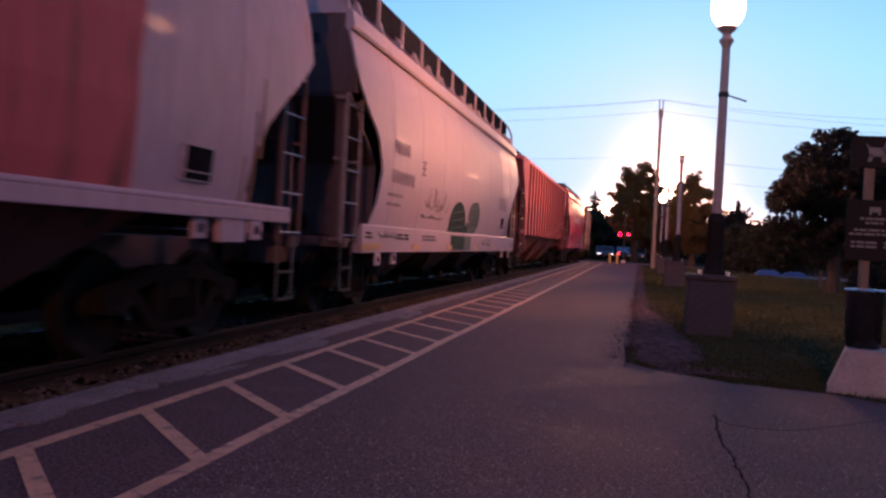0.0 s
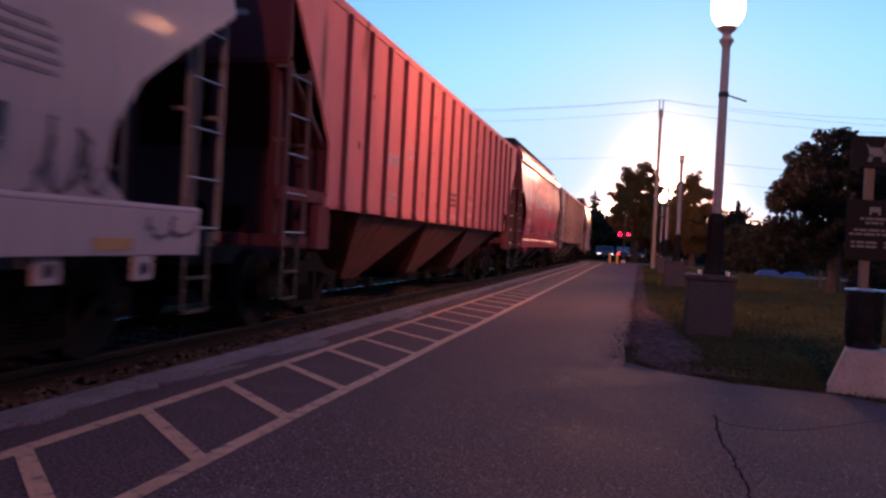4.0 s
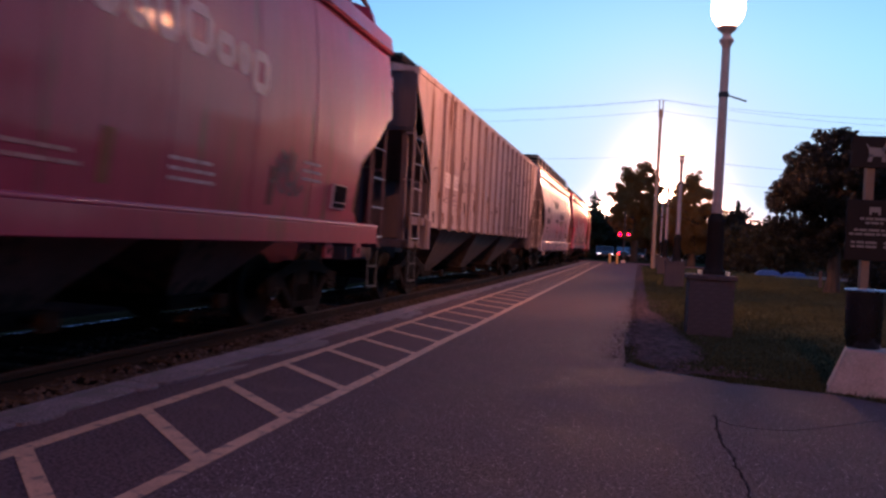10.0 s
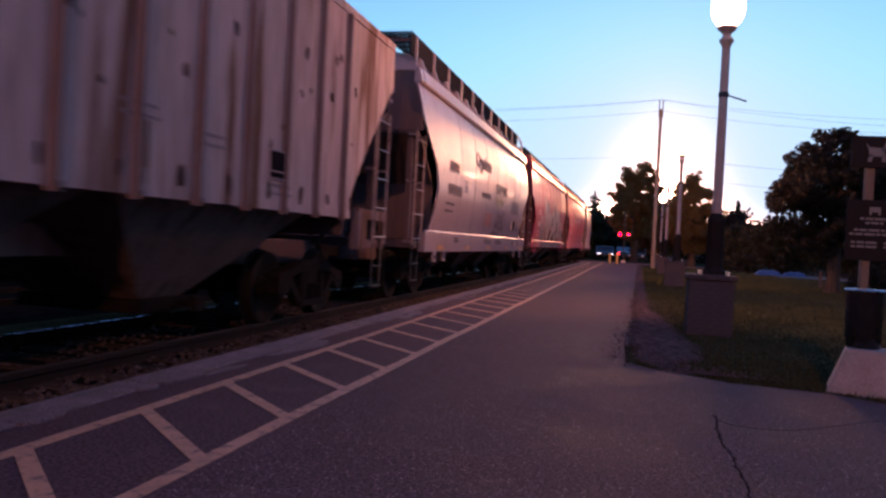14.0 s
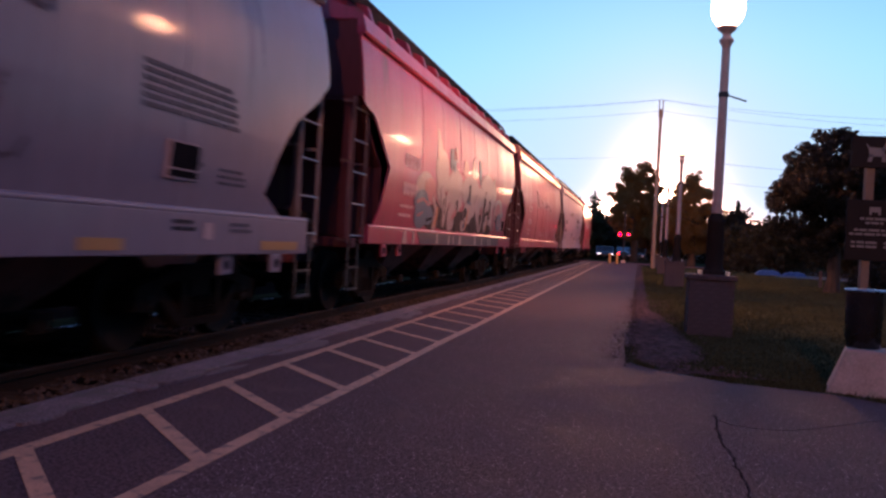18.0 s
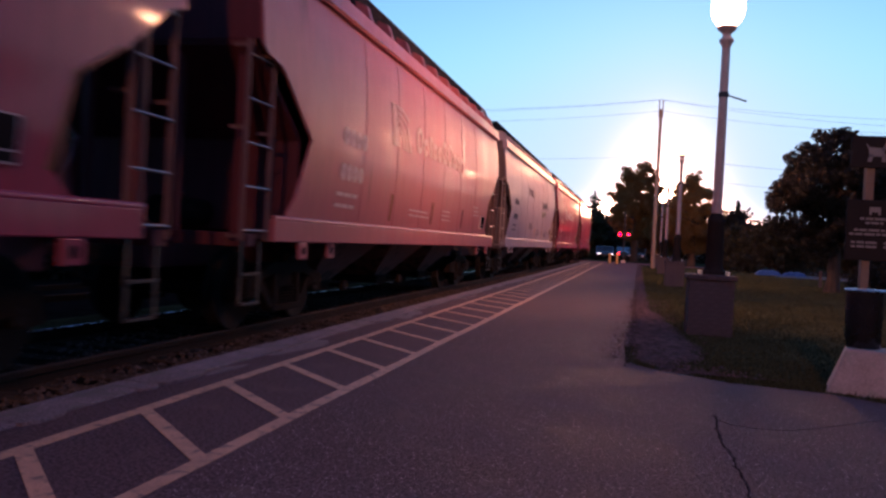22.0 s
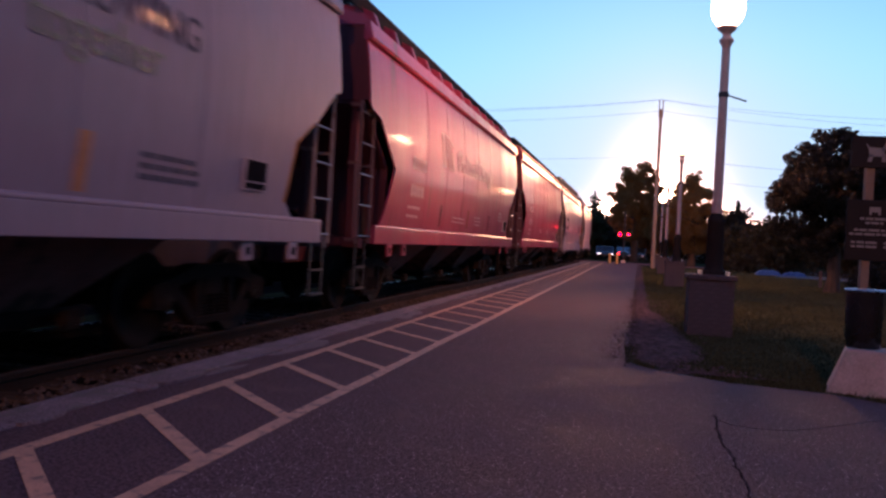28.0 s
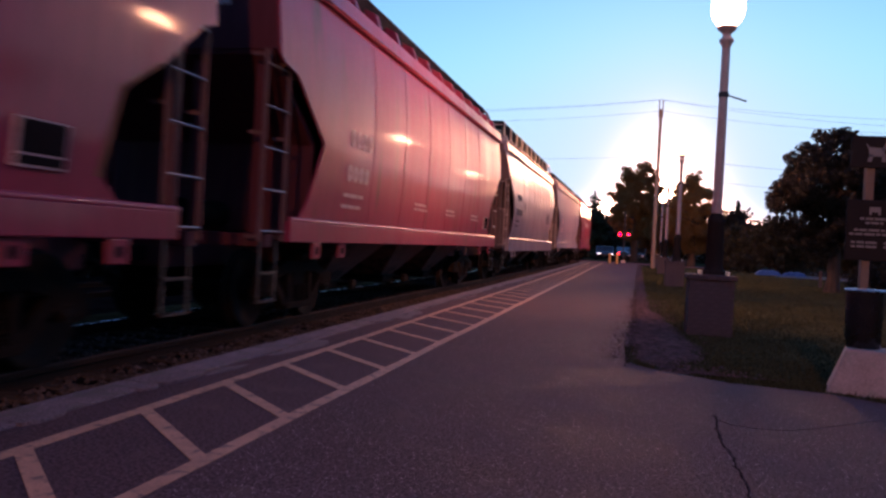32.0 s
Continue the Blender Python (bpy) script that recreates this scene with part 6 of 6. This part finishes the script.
def make_lamp():
    ped = thing("pedestal", "square brown brick pedestal with a stone cap", "pedestal", (1.225, 12.93, -0.04), group="lamp pedestals")
    bm = B()
    box(bm, -0.315, 0.315, -0.315, 0.315, 0, 0.84)
    part("core", bm, MORTAR, ped)
    bm = B()
    box(bm, -0.096, 0.096, -0.02, 0.02, 0, 0.056, 0.004)
    me = finish(bm, "brick")
    me.materials.append(BRICK)
    for row in range(13):
        for face in range(4):
            for k in range(3):
                off = -0.207 + 0.207 * k + (0.03 if row % 2 else -0.03)
                ob = part("brick", me, BRICK, ped)
                ob.matrix_basis = pose(0, 0, 0.01 + row * 0.0645, rz=90 * face) @ pose(off, -0.302, 0)
    bm = B()
    box(bm, -0.36, 0.36, -0.36, 0.36, 0.85, 0.925, 0.012)
    part("cap", bm, CAPSTONE, ped, "weathered stone cap")
    lamp = thing("street_lamp", "tall painted street lamp with a lit white globe", "street lamp", (1.275, 13.0, 0.885), group="platform lamps")
    bm = B()
    turned(bm, [(0.078, 0.9), (0.074, 1.2), (0.062, 3.50)], 20)
    part("pole", bm, LAMPPOST, lamp, smooth=True)
    bm = B()
    turned(bm, [(0.175, 0), (0.175, 0.05), (0.14, 0.09), (0.13, 0.2), (0.125, 0.78), (0.138, 0.80), (0.138, 0.84), (0.10, 0.90), (0.08, 0.95)], 20)
    part("base_casing", bm, CASING, lamp, "dark cast base casing", smooth=True)
    bm = B()
    turned(bm, [(0.062, 3.49), (0.075, 3.55), (0.105, 3.59), (0.112, 3.62), (0.068, 3.67), (0.062, 3.70), (0.075, 3.73), (0.12, 3.77), (0.145, 3.80), (0.148, 3.825), (0.09, 3.83)], 20)
    part("capital", bm, LAMPPOST, lamp, smooth=True)
    # globe split to steer its light: only the far upper half is strong
    bm = B()
    shape = [(0.245, 4.08), (0.244, 4.16), (0.22, 4.30), (0.15, 4.43), (0.05, 4.51), (0.02, 4.55)]
    lune(bm, shape, 0, 180)
    part("globe", bm, glow("lit_globe", (1.0, 0.44, 0.20), 900.0), lamp, "glowing white globe", smooth=True)
    bm = B()
    lune(bm, shape, 180, 360)
    part("shielded_glass", bm, glow("shielded_globe", (1.0, 0.50, 0.25), 60.0), lamp, "dimmer half of the globe, split off to steer its light", smooth=True)
    bm = B()
    turned(bm, [(0.085, 3.83), (0.16, 3.87), (0.225, 3.98), (0.245, 4.077)], 24)
    part("globe_neck", bm, glow("frosted_neck", (1.0, 0.55, 0.30), 14.0), lamp, "dimmer lower part of the globe, split off to steer its light", smooth=True)
    bm = B()
    rod(bm, (0.05, 0, 2.78), (0.32, 0, 2.69), 0.013, n=8)
    rod(bm, (0.32, 0, 2.69), (0.335, 0, 2.685), 0.02, n=8)
    rod(bm, (0, 0, 2.74), (0, 0, 2.82), 0.075, n=16)
    part("banner_arm", bm, BLACKSTEEL, lamp, "thin banner arm")
    for x, y in ((-0.2, -0.2), (0.2, -0.2), (-0.2, 0.2), (0.2, 0.2)):
        bm = B()
        rod(bm, (x, y, 0), (x, y, 0.06), 0.02, n=6)
        part("bolt", bm, LIDMETAL, lamp)
    # the lamp at y -11 is unseen, added for warm light from behind
    for x, y in ((1.64, 29.9), (1.86, 45.0), (2.13, 60.0), (0.9, -11.0)):
        copy_thing(ped, pose(x - 0.05, y - 0.07, -0.04))
        copy_thing(lamp, pose(x, y, 0.885))


# ---- dog-waste station ----
def make_station():
    st = thing("waste_bin", "glossy black litter bin on a tapered concrete base", "litter bin", (2.205, 8.33, -0.05))
    bm = B()
    turn = pose(0.05, -0.05, 0, rz=-13)
    a = [bm.verts.new(turn @ Vector((0.36 * u, 0.34 * v, 0))) for u, v in ((-1, -1), (1, -1), (1, 1), (-1, 1))]
    b = [bm.verts.new(turn @ Vector((0.20 * u, 0.19 * v, 0.44))) for u, v in ((-1, -1), (1, -1), (1, 1), (-1, 1))]
    for i in range(4):
        bm.faces.new((a[i], a[(i + 1) % 4], b[(i + 1) % 4], b[i]))
    bm.faces.new(a[::-1])
    bm.faces.new(b)
    bmesh.ops.bevel(bm, geom=bm.edges[:], offset=0.025, segments=2, affect="EDGES", profile=0.5)
    part("base", bm, CONCRETE, st, "pale tapered concrete base")
    bm = B()
    turned(bm, [(0.14, 0.44), (0.155, 0.46), (0.17, 0.95), (0.175, 0.98)], 28)
    part("bin_body", bm, BINPAINT, st, smooth=True)
    bm = B()
    turned(bm, [(0.18, 0.978), (0.188, 0.988), (0.18, 0.998), (0.02, 1.0)], 28)
    part("lid", bm, LIDMETAL, st, "shiny pale metal lid", smooth=True)
    sg = thing("sign_post", "wooden post with two dark dog-waste signs", "sign", (2.235, 8.56, -0.05))
    bm = B()
    box(bm, -0.038, 0.038, -0.045, 0.045, 0, 2.46, 0.006)
    part("post", bm, POSTWOOD, sg, "weathered cedar post")
    up = part("dog_sign", plate(-0.19, 0.30, 2.17, 2.48), SIGNBLACK, sg, "dark sign with a white dog shape")
    bm = B()
    def flat(pts):
        slab(bm, [(x, z + 0.06) for x, z in pts], "y", -0.083, -0.079)
    flat([(-0.03, 2.22), (0.10, 2.22), (0.11, 2.30), (-0.04, 2.31)])
    flat([(-0.045, 2.17), (-0.005, 2.17), (0.005, 2.235), (-0.03, 2.24)])
    flat([(0.085, 2.17), (0.12, 2.17), (0.115, 2.25), (0.08, 2.25)])
    flat([(0.07, 2.27), (0.11, 2.28), (0.16, 2.35), (0.12, 2.37)])
    flat([(0.12, 2.31), (0.20, 2.30), (0.20, 2.34), (0.14, 2.37)])
    flat([(-0.045, 2.30), (-0.03, 2.30), (-0.05, 2.345), (-0.062, 2.34)])
    part("dog_shape", bm, SIGNWHITE, up)
    low = part("notice_sign", plate(-0.20, 0.30, 1.27, 1.86), SIGNBLACK, sg, "dark notice with pale lines of lettering")
    bm = B()
    box(bm, 0.0, 0.10, -0.083, -0.079, 1.74, 1.79)
    box(bm, 0.0, 0.02, -0.083, -0.079, 1.715, 1.74)
    box(bm, 0.08, 0.10, -0.083, -0.079, 1.715, 1.74)
    part("small_dog", bm, SIGNWHITE, low)
    for z, x0, x1 in ((1.665, -0.08, 0.19), (1.625, -0.03, 0.14), (1.555, -0.13, 0.25), (1.515, -0.17, 0.28), (1.435, -0.15, 0.10), (1.395, -0.15, 0.10), (1.435, 0.14, 0.27), (1.395, 0.14, 0.22)):
        x = x0
        k = 0
        while x < x1 - 0.02:
            w = min(0.05 + 0.03 * (k % 3), x1 - x)
            bm = B()
            box(bm, x, x + w - 0.012, -0.083, -0.079, z, z + 0.022)
            part("word_bar", bm, SIGNWHITE, low)
            x += w
            k += 1


def plate(x0, x1, z0, z1):
    bm = B()
    box(bm, x0, x1, -0.08, -0.05, z0, z1, 0.006)
    return bm


# ---- poles and wires ----
def make_poles():
    for label, x, y, h, r in (("tall weathered wooden utility pole", 1.61, 58.6, 11.95, 0.15),):
        p = thing("utility_pole", label, "utility pole", (x, y, -0.05), group="utility poles")
        bm = B()
        rod(bm, (0, 0, 0), (0, 0, h - 0.7), r, r * 0.72, 12)
        part("shaft", bm, POLEWOOD, p)
        bm = B()
        for dx in (-0.12, 0.12):
            box(bm, dx - 0.04, dx + 0.04, -0.05, 0.05, h - 1.3, h - 0.15, 0.01)
        part("pole_top_bracket", bm, POLEWOOD, p)
        for dx in (-0.12, 0.12):
            bm = B()
            turned(bm, [(0.03, h - 0.15), (0.05, h - 0.10), (0.03, h - 0.06), (0.05, h - 0.02), (0.02, h)], 10, (dx, 0))
            part("insulator", bm, CONCRETE, p)
    def wire(a, b, sag, r=0.009):
        bm = B()
        pts = []
        for i in range(25):
            f = i / 24
            v = Vector(a).lerp(Vector(b), f)
            v.z -= 4 * sag * f * (1 - f)
            pts.append(v)
        for p, q in zip(pts, pts[1:]):
            rod(bm, p, q, r, n=5)
        solid("overhead_wire", bm, WIRE, "thin dark overhead wire between poles", "wire", group="overhead wires")
    wire((1.49, 58.6, 11.9), (-34, 58.6, 11.9), 0.95)
    wire((1.73, 58.6, 11.9), (-34, 58.0, 11.5), 0.95)
    wire((1.61, 58.6, 11.1), (-34, 58.6, 11.0), 1.0)
    wire((1.49, 58.6, 11.9), (38, 58.6, 11.9), 1.2)
    wire((1.73, 58.6, 11.9), (38, 58.6, 11.3), 1.4)
    wire((1.61, 58.6, 11.1), (38, 58.6, 10.8), 1.2)
    wire((1.55, 58.6, 7.9), (-34, 58.6, 7.9), 0.6)
    wire((1.67, 58.6, 7.9), (38, 58.6, 7.6), 0.9)
    wire((1.67, 58.6, 6.6), (38, 58.6, 6.2), 0.9)


# ---- the crossing ----
def vehicle(label, x, y, rz, body, lights):
    v = thing("car", label, "car", (x, y, -0.01), rz)
    bm = B()
    slab(bm, [(-2.2, 0.28), (-2.25, 0.62), (-2.0, 0.82), (-1.25, 0.92), (-0.6, 1.38), (0.9, 1.42), (1.75, 0.98), (2.2, 0.9), (2.25, 0.4), (2.15, 0.26)], "x", -0.86, 0.86)
    bmesh.ops.bevel(bm, geom=bm.edges[:], offset=0.06, segments=2, affect="EDGES", profile=0.6)
    part("body", bm, body, v, smooth=True)
    for s in (-1, 1):
        bm = B()
        slab(bm, [(-1.1, 0.94), (-0.55, 1.33), (0.85, 1.36), (1.5, 0.98)], "x", s * 0.855, s * 0.868)
        part("side_window", bm, GLASS, v)
    bm = B()
    slab(bm, [(-1.24, 0.945), (-0.63, 1.36), (-0.65, 1.385), (-1.27, 0.965)], "x", -0.74, 0.74)
    part("windscreen", bm, GLASS, v)
    for sy in (-1.38, 1.38):
        for s in (-1, 1):
            bm = B()
            rod(bm, (s * 0.72, sy, 0.31), (s * 0.89, sy, 0.31), 0.31, n=20)
            wh = part("wheel", bm, TYRE, v)
            bm = B()
            rod(bm, (s * 0.885, sy, 0.31), (s * 0.90, sy, 0.31), 0.19, n=14)
            part("rim", bm, GALV, wh)
    for s in (-1, 1):
        bm = B()
        box(bm, s * 0.62 - 0.14, s * 0.62 + 0.14, -2.29, -2.2, 0.58, 0.70, 0.02)
        part("headlight", bm, lights, v, "lit headlight" if "lit" in lights.name else "")
        bm = B()
        box(bm, s * 0.66 - 0.1, s * 0.66 + 0.1, 2.2, 2.28, 0.66, 0.80, 0.02)
        part("tail_light", bm, TAIL, v)
    return v


TAIL = glow("tail_red_lit", (1.0, 0.03, 0.03), 6.0)
HEAD = glow("headlight_lit", (1.0, 0.95, 0.9), 1.2)
SIGNALRED = glow("signal_red_lit", (1.0, 0.006, 0.012), 36.0)
LENS = mat("clear_lens", (0.5, 0.5, 0.5), 0.1, bump=0)
DARKCAR = mat("dark_car_paint", (0.03, 0.032, 0.04), 0.2, 0.3, vary=0.1, bump=0, coat=0.5)
PALECAR = mat("pale_blue_car_paint", (0.42, 0.50, 0.58), 0.25, 0.1, vary=0.1, bump=0, coat=0.5)
YELLOW = mat("bollard_yellow", (0.28, 0.18, 0.06), 0.6, vary=0.2)
BLUE = mat("blue_tarpaulin", (0.02, 0.055, 0.16), 0.45, vary=0.3)


def make_crossing():
    bm = B()
    pts = [(-60, 66.5), (-60, 73.5), (60, 75.5), (60, 68.5), (0, 66.5)]
    slab(bm, pts, "z", -0.2, -0.006)
    solid("road", bm, ASPHALT, "dark asphalt road at the level crossing", "road", kind="structure")
    bm = B()
    slab(bm, [(9, 52), (26, 50), (27, 60), (9, 60)], "z", -0.2, 0.0)
    solid("parking_lot", bm, mat("smooth_asphalt", (0.03, 0.032, 0.04), 0.6, vary=0.3, bump=0.1), "smooth blue-grey asphalt car park in the distance", "parking lot", kind="structure")
    sig = thing("crossing_signal", "railway crossing signal with red flashing lamps", "crossing signal", (-0.55, 71.8, -0.02))
    bm = B()
    rod(bm, (0, 0, 0), (0, 0, 4.5), 0.06, n=12)
    part("mast", bm, GALV, sig)
    bm = B()
    box(bm, -0.2, 0.2, -0.2, 0.2, 0, 0.25, 0.02)
    part("foot", bm, CONCRETE, sig)
    bm = B()
    rod(bm, (-0.42, 0, 2.5), (0.42, 0, 2.5), 0.035, n=8)
    part("lamp_arm", bm, BLACKSTEEL, sig)
    for s in (-1, 1):
        bm = B()
        rod(bm, (s * 0.37, -0.03, 2.5), (s * 0.37, -0.06, 2.5), 0.25, n=24)
        pl = part("backplate", bm, BLACKSTEEL, sig)
        bm = B()
        rod(bm, (s * 0.37, -0.06, 2.5), (s * 0.37, -0.12, 2.5), 0.085, n=16)
        part("lens", bm, SIGNALRED, pl, "lit red lens")
        bm = B()
        slab(bm, [(s * 0.37 - 0.16, 2.56), (s * 0.37, 2.66), (s * 0.37 + 0.16, 2.56), (s * 0.37, 2.63)], "y", -0.3, -0.06)
        part("hood", bm, BLACKSTEEL, pl)
    vehicle("dark car with lit headlights waiting at the crossing", -2.55, 84.0, 4, DARKCAR, HEAD)
    vehicle("dark saloon car waiting behind the crossing signal", 0.75, 82.0, -4, DARKCAR, LENS)
    vehicle("dark car seen from behind with red tail lights", -0.55, 92.0, 180, DARKCAR, LENS)
    vehicle("pale blue car parked across the lawn", 7.0, 100.0, 92, PALECAR, LENS)
    for x in (-1.55, -0.98):
        b = thing("bollard", "worn yellow steel bollard at the platform end", "bollard", (x, 65.6, -0.01), group="yellow bollards")
        bm = B()
        turned(bm, [(0.11, 0), (0.11, 0.75), (0.09, 0.82), (0.02, 0.85)], 14)
        part("tube", bm, YELLOW, b, smooth=True)
    m = thing("marker_post", "short pale marker post on the lawn", "post", (8.25, 38.2, -0.06))
    bm = B()
    box(bm, -0.06, 0.06, -0.06, 0.06, 0, 0.75, 0.01)
    part("stake", bm, CAPSTONE, m)
    for x, y, w, h in ((8.9, 56.0, 1.7, 0.36), (10.6, 56.5, 1.5, 0.30)):
        t = thing("tarpaulin", "crumpled blue tarpaulin over a low stack", "tarpaulin", (x, y, -0.03))
        bm = B()
        g = [[bm.verts.new((w * (i / 8 - 0.5), 0.9 * (j / 5 - 0.5), max(0, h * (1 - abs(i / 4 - 1) ** 4) * (1 - abs(j / 2.5 - 1) ** 4) + 0.08 * noise.noise(Vector((i, j, x)))))) for j in range(6)] for i in range(9)]
        for i in range(8):
            for j in range(5):
                bm.faces.new((g[i][j], g[i + 1][j], g[i + 1][j + 1], g[i][j + 1]))
        part("sheet", bm, BLUE, t)


def make_depot():
    """An unseen building added behind the camera to shade the near end of the platform."""
    d = thing("station_building", "unseen brown brick building added to shade the platform", "building", (0, 0, 0), kind="structure")
    bm = B()
    box(bm, 3.4, 13.5, -27, 1.5, -0.1, 4.2)
    part("wall", bm, BRICKWALL, d)
    bm = B()
    slab(bm, [(2.2, 4.2), (8.4, 7.4), (14.7, 4.2)], "y", -28.2, 2.7)
    part("roof", bm, SHINGLE, d)
    for y in (-24, -19, -14, -9, -4):
        bm = B()
        box(bm, 3.36, 3.40, y, y + 1.3, 0.9, 2.6)
        w = part("window", bm, GLASS, d)
        bm = B()
        box(bm, 3.30, 3.45, y - 0.1, y + 1.4, 0.78, 0.88, 0.01)
        part("sill", bm, CONCRETE, w)


BRICKWALL = mat("dark_brick", (0.16, 0.09, 0.075), 0.9, vary=0.3, fine=20, bump=0.5)
SHINGLE = mat("dark_shingle", (0.06, 0.055, 0.055), 0.9, vary=0.3, fine=15, bump=0.5)
make_depot()
make_lamp()
make_station()
make_poles()
make_crossing()
make_plants()


# ---- what moves ----
def on_track(y, length):
    """The pose of a car whose middle is at y along the line, its trucks on the rails."""
    a, b = y - length * 0.35, y + length * 0.35
    xa, xb = track_x(a), track_x(b)
    return pose((xa + xb) / 2, y, RAIL_Z, rz=math.degrees(math.atan2(-(xb - xa), b - a)))


def motions():
    for car, wheelsets, middle, length in TRAIN:
        walk(car, [(float(t), on_track(middle - SPEED * t, length)) for t in range(0, 33)])
        for ws in wheelsets:
            x, y, z = ws.location
            rows = []
            for k in range(0, 241):
                t = k * 4 / 30
                rows.append((t, pose(x, y, z, rx=math.degrees(SPEED * t / 0.457))))
            walk(ws, rows)


motions()
